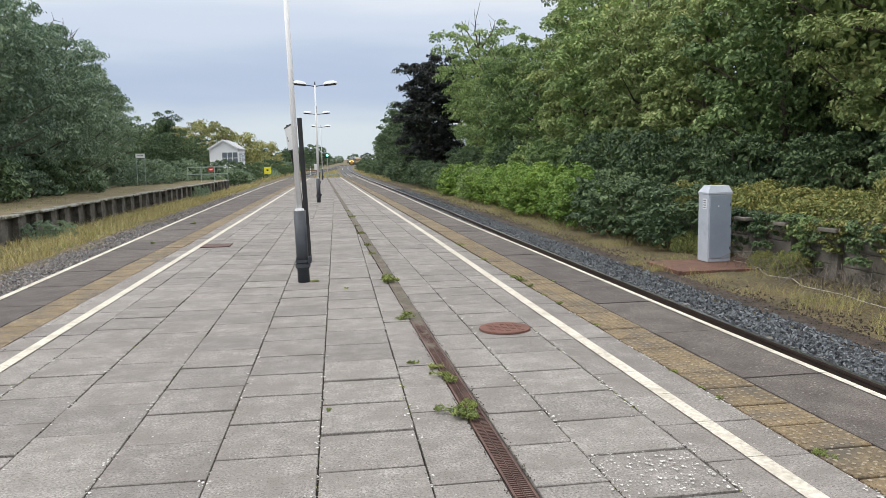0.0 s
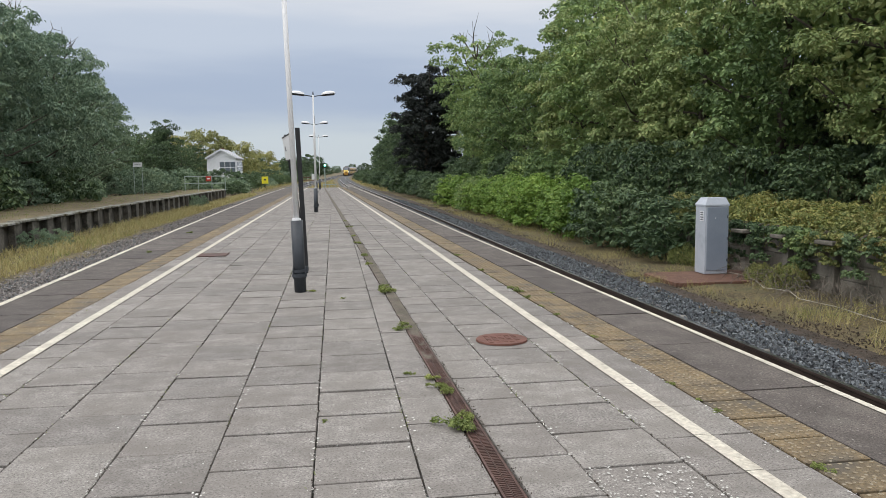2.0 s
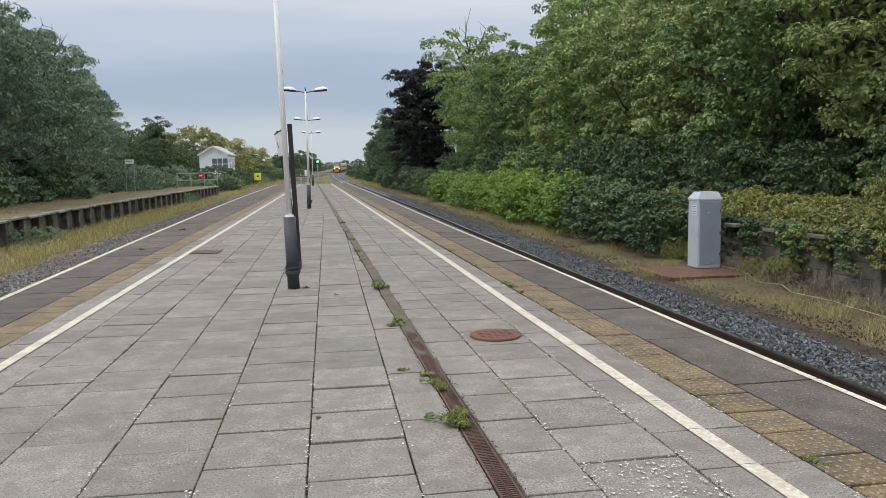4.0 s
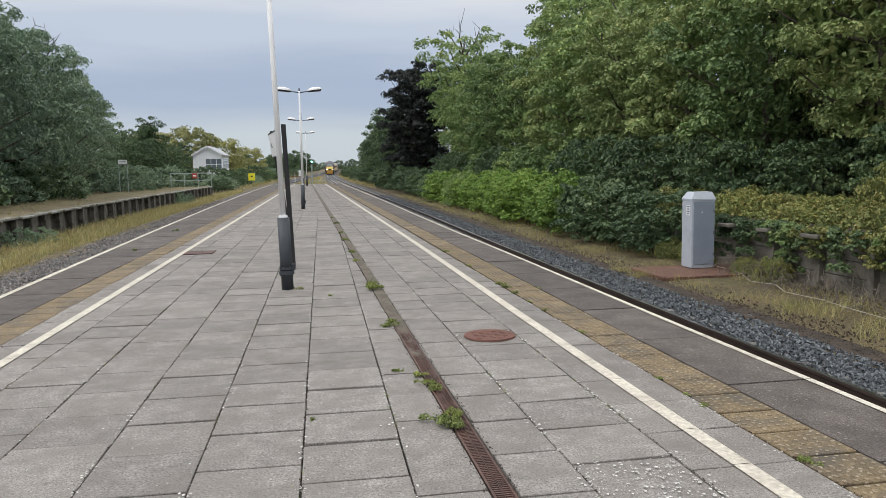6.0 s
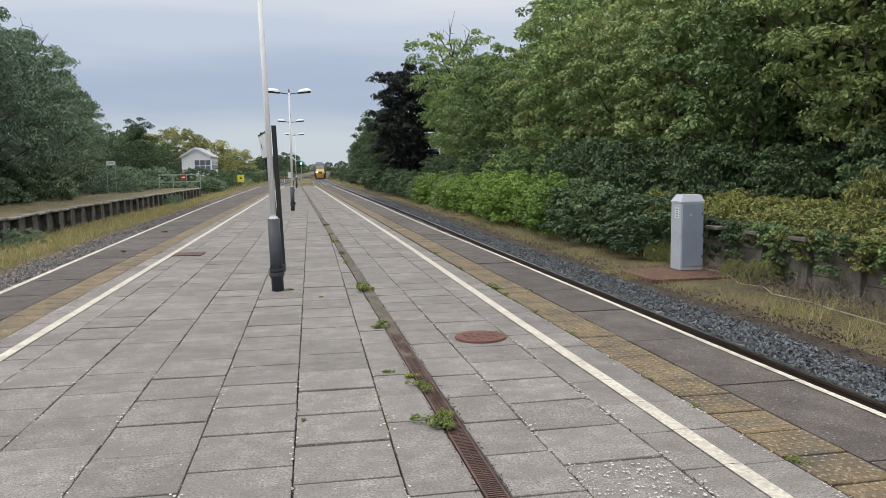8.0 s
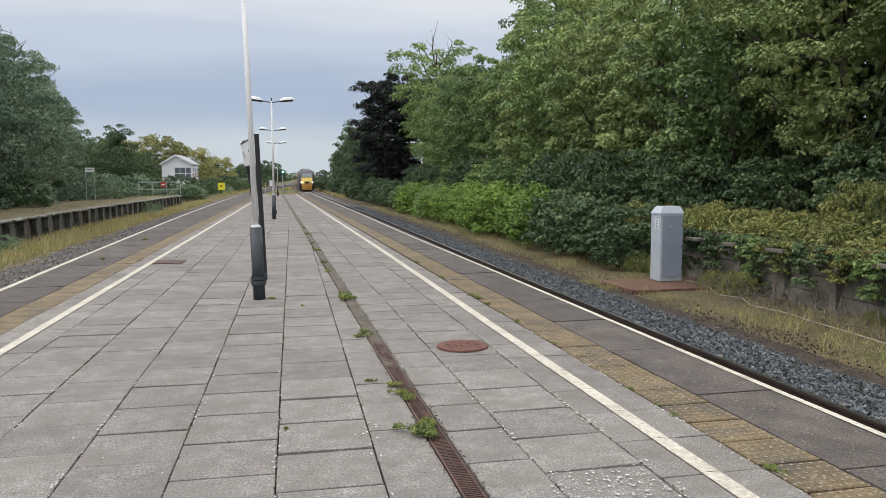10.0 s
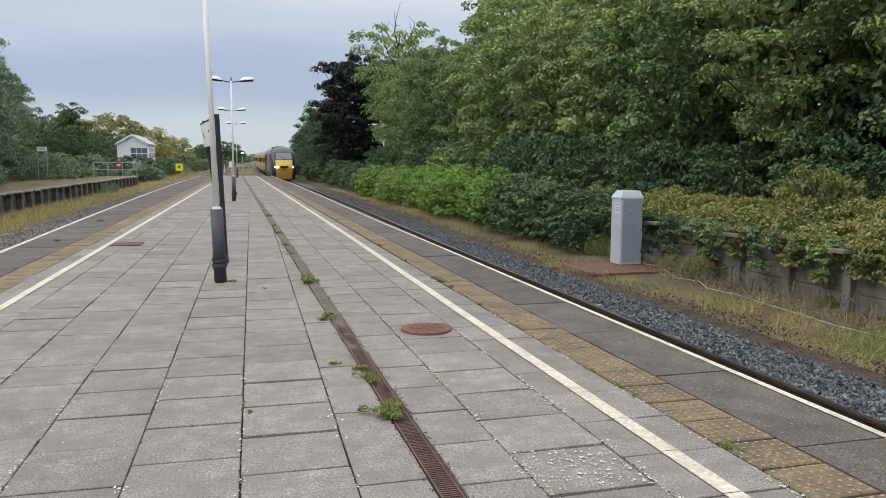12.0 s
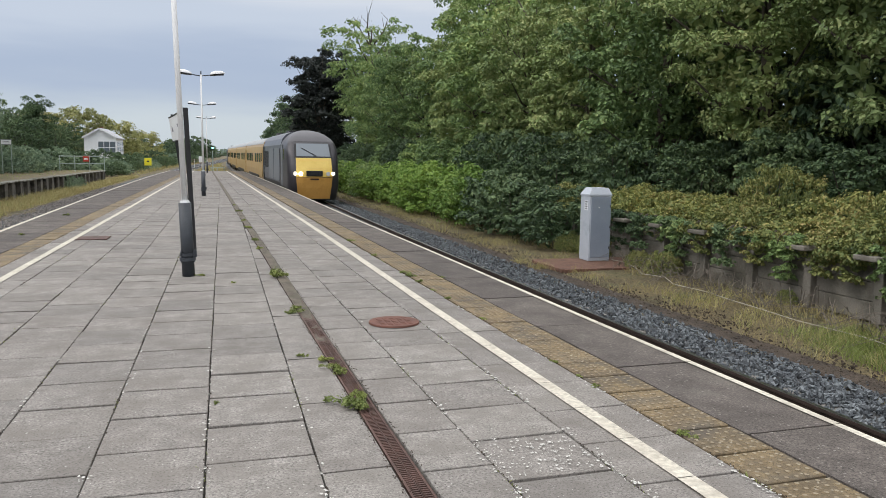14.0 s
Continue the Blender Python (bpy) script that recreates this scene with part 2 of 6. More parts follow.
M_BRICK = surf("red_brick_base", (0.11, 0.06, 0.042), (0.19, 0.10, 0.07), scale=4, fine=50, bump=0.4, vary=0.2)
M_SIGN = surf("white_sign_face", (0.72, 0.73, 0.74), (0.78, 0.79, 0.80), scale=3, fine=40, rough=0.4, bump=0.0, contrast=0.06, coords="object")
M_YSIGN = surf("yellow_sign_face", (0.72, 0.66, 0.02), (0.80, 0.74, 0.04), scale=3, fine=40, rough=0.5, bump=0.0, contrast=0.06, coords="object")
M_TEXT = surf("sign_lettering", (0.02, 0.025, 0.05), (0.03, 0.035, 0.06), scale=3, fine=40, bump=0.0, coords="object")
M_CABLE = surf("pale_cable_sheath", (0.32, 0.30, 0.24), (0.45, 0.42, 0.35), scale=4, fine=40, bump=0.1)
M_BARK = surf("bark", (0.05, 0.042, 0.032), (0.12, 0.10, 0.078), scale=3, fine=30, bump=0.8, bump_dist=0.02)
M_TWIG = surf("pale_dead_twig", (0.13, 0.11, 0.09), (0.20, 0.17, 0.14), scale=3, fine=30, bump=0.3)
M_BOX = surf("white_timber", (0.70, 0.72, 0.75), (0.78, 0.79, 0.81), scale=1, fine=8, bump=0.1, contrast=0.1)
M_SLATE = surf("pale_slate", (0.33, 0.34, 0.36), (0.45, 0.46, 0.48), scale=1, fine=10, bump=0.3)
M_GREENRAIL = surf("grey_green_rail", (0.30, 0.37, 0.34), (0.40, 0.47, 0.43), scale=2, fine=20, rough=0.6, bump=0.1)
M_REDSIGN = surf("red_sign_face", (0.45, 0.06, 0.04), (0.55, 0.09, 0.06), scale=3, fine=30, bump=0.0)
M_BODY = surf("train_grey_paint", (0.075, 0.082, 0.10), (0.10, 0.108, 0.128), scale=0.8, fine=25, rough=0.35, bump=0.03, contrast=0.12, coords="object",
              stains=(0.9, (0.06, 0.058, 0.055), 0.5, 0.8))
M_BODYDK = surf("train_black_paint", (0.014, 0.014, 0.016), (0.028, 0.027, 0.029), scale=0.8, fine=25, spec=0.25, rough=0.42, bump=0.03, contrast=0.2, coords="object")
M_CABSHELL = surf("train_cab_grey", (0.030, 0.028, 0.034), (0.052, 0.048, 0.056), scale=0.8, fine=25, rough=0.38, bump=0.03, contrast=0.15, coords="object", stains=(0.7, (0.03, 0.028, 0.03), 0.5, 0.75))
M_BODYPAN = surf("train_side_panel", (0.15, 0.165, 0.19), (0.20, 0.215, 0.24), scale=0.8, fine=25, rough=0.4, bump=0.03, contrast=0.12, coords="object")
M_YEL = surf("train_yellow_paint", (0.41, 0.275, 0.115), (0.47, 0.325, 0.145), scale=0.8, fine=20, rough=0.4, bump=0.02, contrast=0.08, coords="object",
             stains=(1.2, (0.45, 0.25, 0.03), 0.5, 0.8))
M_YELHI = surf("train_nose_yellow", (0.66, 0.47, 0.11), (0.73, 0.53, 0.14), scale=1.2, fine=20, rough=0.38, bump=0.02, contrast=0.08, coords="object",
               stains=(1.5, (0.60, 0.38, 0.06), 0.5, 0.85))
M_ORANGE = surf("train_valance_orange", (0.50, 0.26, 0.06), (0.58, 0.32, 0.08), scale=1.2, fine=20, rough=0.45, bump=0.02, contrast=0.1, coords="object",
                stains=(1.5, (0.36, 0.17, 0.03), 0.5, 0.85))
M_ROOFG = surf("coach_roof_grey", (0.30, 0.31, 0.32), (0.40, 0.41, 0.42), scale=0.6, fine=12, rough=0.6, bump=0.05, contrast=0.12, coords="object")
M_GLASS = glass_material("dark_glass", (0.02, 0.025, 0.03), 0.06)
# the pale base colour stands in for sky reflected in the glass
M_SCREEN = glass_material("sky_tinted_glass", (0.13, 0.155, 0.18), 0.08)
M_LAMPON = glow_material("headlight_glow", (1.0, 0.95, 0.82), 4.5)
M_LENS = glass_material("lamp_lens", (0.5, 0.52, 0.54), 0.2)
M_GREENLIT = glow_material("green_signal_glow", (0.25, 1.0, 0.75), 5.0)
M_GRASS = leaf_material("dry_grass", [(0.0, (0.187, 0.172, 0.070)), (0.4, (0.374, 0.312, 0.140)), (0.65, (0.500, 0.452, 0.234)), (0.85, (0.250, 0.265, 0.086)), (1.0, (0.140, 0.196, 0.047))], 0.4, 0.2, 0.8)
M_WEED = leaf_material("weed_leaf", [(0.0, (0.106, 0.144, 0.037)), (0.6, (0.225, 0.275, 0.081)), (1.0, (0.400, 0.413, 0.163))], 2.0, 0.25)
G_MIX = leaf_material("mixed_green_leaf", [(0.0, (0.059, 0.098, 0.040)), (0.4, (0.144, 0.229, 0.089)), (0.7, (0.242, 0.341, 0.129)), (1.0, (0.393, 0.446, 0.183))], 0.3)
# deep green, darkened further to stand for shade in the hedge and thicket
G_DEEP = leaf_material("deep_green_and_shade_leaf", [(0.0, (0.025, 0.047, 0.026)), (0.3, (0.050, 0.089, 0.048)), (0.6, (0.095, 0.152, 0.072)), (1.0, (0.179, 0.242, 0.114))], 0.3)
G_DARK = leaf_material("dark_bronze_leaf", [(0.0, (0.009, 0.014, 0.014)), (0.6, (0.017, 0.023, 0.022)), (1.0, (0.032, 0.042, 0.036))], 0.5, 0.08)
G_BRIGHT = leaf_material("bright_green_leaf", [(0.0, (0.048, 0.091, 0.021)), (0.5, (0.159, 0.278, 0.055)), (1.0, (0.304, 0.412, 0.099))], 0.5)
G_BRAMBLE = leaf_material("bramble_leaf", [(0.0, (0.048, 0.075, 0.026)), (0.4, (0.165, 0.205, 0.067)), (0.7, (0.310, 0.310, 0.106)), (1.0, (0.480, 0.380, 0.180))], 0.9)
G_WILLOW = leaf_material("grey_green_willow_leaf", [(0.0, (0.092, 0.147, 0.105)), (0.5, (0.187, 0.269, 0.182)), (1.0, (0.337, 0.426, 0.277))], 0.3)
G_YELLOW = leaf_material("yellowing_leaf", [(0.0, (0.128, 0.158, 0.060)), (0.5, (0.247, 0.262, 0.105)), (1.0, (0.390, 0.375, 0.150))], 0.15)
G_LIGHT = leaf_material("light_green_leaf", [(0.0, (0.071, 0.115, 0.042)), (0.5, (0.233, 0.317, 0.119)), (1.0, (0.436, 0.460, 0.207))], 0.35)


# ---- building helpers ----
def mesh_object(name, bm, material, parent=None, label="", smooth=False, matrix=None):
    me = bpy.data.meshes.new(name)
    bm.to_mesh(me)
    bm.free()
    for m in (material if isinstance(material, (list, tuple)) else [material]):
        me.materials.append(m)
    if smooth:
        for p_ in me.polygons:
            p_.use_smooth = True
    ob = new(name, me)
    if parent is not None:
        ob.parent = parent
    if matrix is not None:
        ob.matrix_basis = matrix
    if label:
        tagged(ob, label)
    return ob


def part(name, bm, material, parent, label="", smooth=False, matrix=None):
    return mesh_object(name, bm, material, parent, label, smooth, matrix)


def array_mesh(name, verts, faces, material, smooth=False):
    me = bpy.data.meshes.new(name)
    verts = np.asarray(verts, dtype=np.float32)
    faces = np.asarray(faces, dtype=np.int32)
    n, k = faces.shape
    me.vertices.add(len(verts))
    me.vertices.foreach_set("co", verts.ravel())
    me.loops.add(n * k)
    me.loops.foreach_set("vertex_index", faces.ravel())
    me.polygons.add(n)
    me.polygons.foreach_set("loop_start", np.arange(0, n * k, k, dtype=np.int32))
    me.polygons.foreach_set("use_smooth", np.full(n, smooth))
    me.materials.append(material)
    me.update(calc_edges=True)
    me.validate()
    return me


def add_box(bm, c, s, bevel=0.0, m=None):
    """A box at the centre c with the sides s, its edges rounded by bevel."""
    g = bmesh.ops.create_cube(bm, size=1.0)
    bmesh.ops.scale(bm, vec=s, verts=g["verts"])
    if bevel:
        es = list({e for v in g["verts"] for e in v.link_edges})
        r = bmesh.ops.bevel(bm, geom=es, offset=bevel, segments=2, affect="EDGES", profile=0.5)
        vs = list({v for f in r["faces"] for v in f.verts} | {v for v in g["verts"] if v.is_valid})
    else:
        vs = g["verts"]
    bmesh.ops.translate(bm, vec=c, verts=vs)
    if m is not None:
        bmesh.ops.transform(bm, matrix=m, verts=vs)
    return vs


def box(c, s, bevel=0.0, m=None):
    bm = bmesh.new()
    add_box(bm, c, s, bevel, m)
    return bm


def add_rod(bm, a, b, r1, r2=None, seg=12):
    a, b = Vector(a), Vector(b)
    d = b - a
    g = bmesh.ops.create_cone(bm, cap_ends=True, segments=seg, radius1=r1, radius2=r1 if r2 is None else r2, depth=d.length)
    m = Matrix.Translation((a + b) / 2) @ d.to_track_quat("Z", "Y").to_matrix().to_4x4()
    bmesh.ops.transform(bm, matrix=m, verts=g["verts"])
    return g["verts"]


def rod(a, b, r1, r2=None, seg=12):
    bm = bmesh.new()
    add_rod(bm, a, b, r1, r2, seg)
    return bm


def prism(outline, axis_len, axis="y"):
    """A solid with the given outline (x, z) pulled along y from 0 to axis_len."""
    bm = bmesh.new()
    a = [bm.verts.new((x, 0, z)) for x, z in outline]
    b = [bm.verts.new((x, axis_len, z)) for x, z in outline]
    n = len(a)
    bm.faces.new(a)
    bm.faces.new(b[::-1])
    for i in range(n):
        bm.faces.new((a[i], b[i], b[(i + 1) % n], a[(i + 1) % n]))
    bmesh.ops.recalc_face_normals(bm, faces=bm.faces)
    return bm


def sweep(outline, path):
    """A solid with the outline (x, z) carried along path, a list of (x, y, z)."""
    bm = bmesh.new()
    rings = []
    for i, p_ in enumerate(path):
        q0, q1 = Vector(path[max(i - 1, 0)]), Vector(path[min(i + 1, len(path) - 1)])
        d = (q1 - q0).normalized()
        side = Vector((d.y, -d.x, 0)).normalized()
        rings.append([bm.verts.new(Vector(p_) + side * x + Vector((0, 0, z))) for x, z in outline])
    n = len(outline)
    for r0, r1 in zip(rings, rings[1:]):
        for j in range(n):
            bm.faces.new((r0[j], r1[j], r1[(j + 1) % n], r0[(j + 1) % n]))
    bm.faces.new(rings[0])
    bm.faces.new(rings[-1][::-1])
    bmesh.ops.recalc_face_normals(bm, faces=bm.faces)
    return bm


def empty(name, m=None):
    ob = new(name)
    ob.empty_display_size = 0.2
    if m is not None:
        ob.matrix_basis = m
    return ob


# ---- the plan ----
A_LEFT = radians(1.324)                 # the paving by the old track is laid at this angle to the other
CL, SL = math.cos(A_LEFT), math.sin(A_LEFT)
RAIL_Z = -0.905
Y_END = 88.0


def left_xy(n, s):
    """World x, y of a point n across and s along the left-hand paving."""
    return n * CL + s * SL, s * CL - n * SL


def ease(a, b, v):
    u = min(1.0, max(0.0, (v - a) / (b - a)))
    return u * u * (3 - 2 * u)


def grade(y, x=5.0):
    """The line climbs gently away from the camera, the left-hand track later than the other."""
    k = ease(-3.5, 3.5, x)
    return 0.0034 * (k * max(0.0, y) + (1 - k) * max(0.0, y - 70))


def edge_r(y):
    return 3.885 + 0.055 * ease(6, 16, y) + 0.22 * ease(18, 46, y) + 0.003 * max(0.0, y - 46)


def edge_l(y):
    return -4.28 + 0.00024 * (y - 28) ** 2 if y > 0 else -4.09


def track_r(y):
    return 5.42 + 0.22 * ease(18, 46, y) + (1.38e-4 * (y - 100) ** 2 if y > 100 else 0.0)


def track_l(y):
    a = edge_l(y) - 1.36
    b = track_r(y) - 3.4
    return b if a > b else a


def old_edge(y):
    return -11.0 + (0.0005 * (y - 30) ** 2 if y > 30 else 0.0)


def ground_z(x, y):
    base = -1.12 + grade(y, x)
    if y < 99:
        if x > 11.2:
            d = x - 11.2
            base += min(1.0, d * 6) * 0.95 + min(max(d - 1.0, 0) * 0.22, 2.4)
        if x < -10.5:
            base += min(max(-10.5 - x, 0) * 0.1, 1.0)
    else:
        k = max(0.0, 1 - (y - 99) / 30)
        if x > 11.2:
            base += k * (min(1.0, (x - 11.2) * 6) * 0.95) + min(max(x - track_r(y) - 9, 0) * 0.12, 1.5)
        if x < -10.5:
            base += min(max(-10.5 - x, 0) * 0.1, 1.0)
    return base


# ---- ground: one sheet to the horizon ----
def build_ground():
    xs = sorted(set([-3000, -1200, -500, -200, -100, -60, -40] + [round(v, 2) for v in np.arange(-30, 40.1, 1.0)] + [11.2, 11.37, 60, 100, 200, 500, 1200, 3000]))
    ys = sorted(set([-400, -100, -40] + [round(v, 2) for v in np.arange(-20, 130.1, 2.0)] + list(range(140, 420, 20)) + [500, 800, 1500, 3500]))
    verts, faces = [], []
    for y in ys:
        for x in xs:
            z = ground_z(x, y)
            if (x > 8.3 or x < -7.6) and not (-9 < x < -1.0 and y > 96):
                z += 0.10 * noise.noise(Vector((x * 0.5, y * 0.5, 0.3)))
            verts.append((x, y, z))
    nx = len(xs)
    for j in range(len(ys) - 1):
        for i in range(nx - 1):
            a = j * nx + i
            faces.append((a, a + 1, a + nx + 1, a + nx))
    ob = new("ground", array_mesh("ground", verts, faces, M_GROUND, True))
    tagged(ob, "brown trackside earth with dry grass and moss", "ground", kind="structure")


# ---- permanent way ----
def strip(name, fx, y0, y1, step, section, material, label, category):
    ys = list(np.arange(y0, y1 + 0.01, step))
    bm = sweep(section, [(fx(y), y, grade(y, fx(y))) for y in ys])
    return tagged(mesh_object(name, bm, material), label, category, kind="structure")


RAIL_OUT = [(-0.036, 0.0), (-0.036, -0.035), (-0.010, -0.05), (-0.010, -0.125), (-0.07, -0.15), (0.07, -0.15), (0.010, -0.125), (0.010, -0.05), (0.036, -0.035), (0.036, 0.0)]


def build_track(name, fx, y0, y1, label, shared):
    """Ballast bed, sleepers and two rails of one track."""
    strip("ballast_bed", fx, y0, y1, 6.0, [(-1.9, -1.5), (-1.35, -1.06), (1.5, -1.06), (2.15, -1.13), (2.4, -1.5)] if name == "track_right"
          else [(-2.9, -1.5), (-2.5, -1.12), (-1.35, -1.06), (1.35, -1.06), (1.42, -1.5)], M_BALLAST, "grey crushed stone ballast bed of a railway track", "ballast")
    tr = empty(name)
    tagged(tr, label, "railway track")
    ys = list(np.arange(y0, 130, 6.0)) + list(np.arange(130, y1 + 1, 12.0))
    for s in (-0.7525, 0.7525):
        r = part("rail", sweep([(x + s, z + RAIL_Z) for x, z in RAIL_OUT], [(fx(y), y, grade(y, fx(y))) for y in ys]), M_RAIL, tr)
        part("rail_head", sweep([(s - 0.03, RAIL_Z + 0.003), (s + 0.03, RAIL_Z + 0.003), (s + 0.03, RAIL_Z - 0.004), (s - 0.03, RAIL_Z - 0.004)], [(fx(y), y, grade(y, fx(y))) for y in ys]),
             M_RAILTOP, r, "polished steel running surface")
    y = y0 + 0.3
    n = 0
    while y < 150 and n < 240:
        ob = new("sleeper", shared)
        ob.parent = tr
        ob.location = (fx(y), y, -1.08 + grade(y, fx(y)))
        y += 0.65
        n += 1


def stones(name, count, fpos, material, label, seed, smin=0.02, smax=0.042):
    """Loose crushed stones, each an eight-cornered lump of its own."""
    rng = np.random.RandomState(seed)
    base = np.array([(1, 0.6, 0.5), (-0.9, 0.7, 0.6), (-1, -0.7, 0.45), (0.8, -0.8, 0.6), (0.9, 0.8, -0.6), (-0.8, 0.8, -0.5), (-0.9, -0.8, -0.6), (1, -0.6, -0.5)], float) * 0.72
    tri = np.array([(0, 1, 2), (0, 2, 3), (4, 6, 5), (4, 7, 6), (0, 4, 5), (0, 5, 1), (1, 5, 6), (1, 6, 2), (2, 6, 7), (2, 7, 3), (3, 7, 4), (3, 4, 0)])
    V, F = [], []
    P = fpos(rng, count)
    for i in range(count):
        s = smin + (smax - smin) * rng.rand() ** 1.6
        q = rng.randn(4)
        q /= np.linalg.norm(q)
        w, x, y, z = q
        R = np.array([[1 - 2 * (y * y + z * z), 2 * (x * y - z * w), 2 * (x * z + y * w)], [2 * (x * y + z * w), 1 - 2 * (x * x + z * z), 2 * (y * z - x * w)],
                      [2 * (x * z - y * w), 2 * (y * z + x * w), 1 - 2 * (x * x + y * y)]])
        b = base * (0.65 + 0.6 * rng.rand(8, 1)) * np.array([1.25, 0.9, 0.7]) * s
        V.append(b @ R.T + P[i])
        F.append(tri + 8 * i)
    ob = new(name, array_mesh(name, np.concatenate(V), np.concatenate(F), material))
    tagged(ob, label, "ballast", kind="stuff")


def right_shoulder(rng, n):
    y = 3.5 + 66 * rng.rand(n) ** 1.7
    x = 6.2 + 1.5 * rng.rand(n) ** 0.95 + np.where(rng.rand(n) < 0.05, 0.5 * rng.rand(n), 0.0)
    z = np.where(x < 6.9, -1.04, -1.04 - (x - 6.9) * 0.09) + 0.045 * rng.rand(n) + 0.0034 * y
    return np.stack([x, y, z], 1)


def left_shoulder(rng, n):
    y = 14 + 60 * rng.rand(n) ** 1.4
    u = rng.rand(n)
    off = -2.75 + 2.1 * u
    x = np.array([track_l(v) for v in y]) + off
    z = np.where(off > -1.35, -1.06, -1.06 + (off + 1.35) * 0.055) + 0.035 * rng.rand(n) + 0.0034 * np.maximum(0, y - 70)
    return np.stack([x, y, z], 1)


# ---- the island platform ----
def slab_mesh(name, w, l, h, material, bev=0.008):
    bm = box((0, 0, -h / 2), (w, l, h), 0)
    top = [e for e in bm.edges if all(v.co.z > -0.001 for v in e.verts)]
    bmesh.ops.bevel(bm, geom=top, offset=bev, segments=1, affect="EDGES")
    me = bpy.data.meshes.new(name)
    bm.to_mesh(me)
    bm.free()
    me.materials.append(material)
    return me


def quad_slab(bm, pts, z0, h=0.05):
    """A slab with the given corners, counter-clockwise, its top at z0."""
    t = [bm.verts.new((x, y, z0)) for x, y in pts]
    b = [bm.verts.new((x, y, z0 - h)) for x, y in pts]
    bm.faces.new(t)
    n = len(t)
    for i in range(n):
        bm.faces.new((t[i], b[i], b[(i + 1) % n], t[(i + 1) % n]))


def paving_swing(y):
    """The outer strips bear slightly outwards along the platform."""
    return 0.05 * ease(5, 20, y)


DRAIN_X0, DRAIN_X1 = 0.925, 1.065
N0 = -0.149       # across-place of one of the long joints on the left-hand paving
S0 = 4.41


def build_platform():
    rng = random.Random(5)
    plat = empty("platform")
    tagged(plat, "island station platform paved with worn grey concrete slabs", "platform", kind="structure")
    # the solid body under the paving
    ys = [-14, 0] + list(np.arange(4, Y_END + 0.1, 4))
    bm = bmesh.new()
    rings = []
    for y in ys + [Y_END + 9]:
        z = -0.024 if y <= Y_END else -0.85
        rings.append([bm.verts.new(v) for v in ((edge_l(y) + 0.12, y, -1.4), (edge_l(y) + 0.12, y, z), (edge_r(y) - 0.12, y, z), (edge_r(y) - 0.12, y, -1.4))])
    for r0, r1 in zip(rings, rings[1:]):
        for j in range(3):
            bm.faces.new((r0[j], r1[j], r1[j + 1], r0[j + 1]))
    bm.faces.new(rings[0])
    bm.faces.new(rings[-1][::-1])
    bmesh.ops.recalc_face_normals(bm, faces=bm.faces)
    part("platform_body", bm, M_BED, plat)

    def drift(x, y):
        return 0.004 * noise.noise(Vector((x * 1.7, y * 1.7, 4.0))) + rng.uniform(-0.0025, 0.0025)

    rows_ = []                       # (corner points, its place along the platform, kind)
    S = 0.6
    gx, gy = 0.0045, 0.005
    offs = {-5: 0.12, -4: 0.30, -3: 0.0, -2: 0.33, -1: 0.01, 0: 0.32, 1: 0.045}
    for k in range(-5, 2):
        i = -14
        while True:
            s = S0 + offs[k] + i * S
            i += 1
            if s > Y_END - 0.6:
                break
            x, y = left_xy(N0 + (k + 0.5) * S - (0.033 if k == -5 else 0.0), s + S / 2)
            if x + 0.31 > DRAIN_X0:
                x0, x1 = left_xy(N0 + k * S, s)[0] + gx, DRAIN_X0 - 0.006
                if x1 - x0 > 0.05:
                    rows_.append((y, None, [(x0, y - S / 2 + gy), (x1, y - S / 2 + gy), (x1, y + S / 2 - gy), (x0 + S * SL, y + S / 2 - gy)]))
            else:
                rows_.append((y, (x, y, -A_LEFT, 4 if k == -5 else 0), None))
    widths = ((DRAIN_X1, 1.47, 0.11), (1.47, 2.09, 0.47), (2.09, 2.75, 0.25))
    for c, (c0, c1, off) in enumerate(widths):
        y = -3.6 + off
        while y < Y_END - 0.6:
            rows_.append((y + S / 2, ((c0 + c1) / 2, y + S / 2, 0.0, c + 1), None))
            y += S
    rows_.sort(key=lambda v: v[0] if v[0] > 2 else 300 - v[0])
    shapes = [[slab_mesh("paving_slab", w - 2 * gx, S - 2 * gy - cut, 0.05, M_SLAB, 0.004) for cut in (0.0, 0.008, 0.017, 0.028)] for w in (S, 0.405, 0.62, 0.66, 0.665)]
    sizes = (S, 0.405, 0.62, 0.66, 0.665)
    bm = bmesh.new()
    for i, (_, at, pts) in enumerate(rows_):
        if at and i < 300:
            x, y, a, c = at
            ob = new("paving_slab", shapes[c][rng.choice((0, 0, 1, 1, 2, 3))])
            ob.parent = plat
            ob.matrix_basis = Matrix.LocRotScale((x + rng.uniform(-0.003, 0.003), y + rng.uniform(-0.003, 0.003), drift(x, y)),
                                                 Euler((rng.uniform(-0.006, 0.006), rng.uniform(-0.006, 0.006), a + rng.uniform(-0.007, 0.007))), None)
        elif at:
            x, y, a, c = at
            ca, sa, hx, hy = math.cos(a), math.sin(a), sizes[c] / 2 - gx, S / 2 - gy - rng.choice((0, 0.004, 0.012))
            quad_slab(bm, [(x + u * ca - v * sa, y + u * sa + v * ca) for u, v in ((-hx, -hy), (hx, -hy), (hx, hy), (-hx, hy))], drift(x, y))
        elif i < 300:
            b1 = bmesh.new()
            quad_slab(b1, pts, drift(*pts[0]))
            part("paving_slab", b1, M_SLAB, plat)
        else:
            quad_slab(bm, pts, drift(*pts[0]))
    tagged(part("far_paving", bm, M_SLAB, plat), kind="stuff")

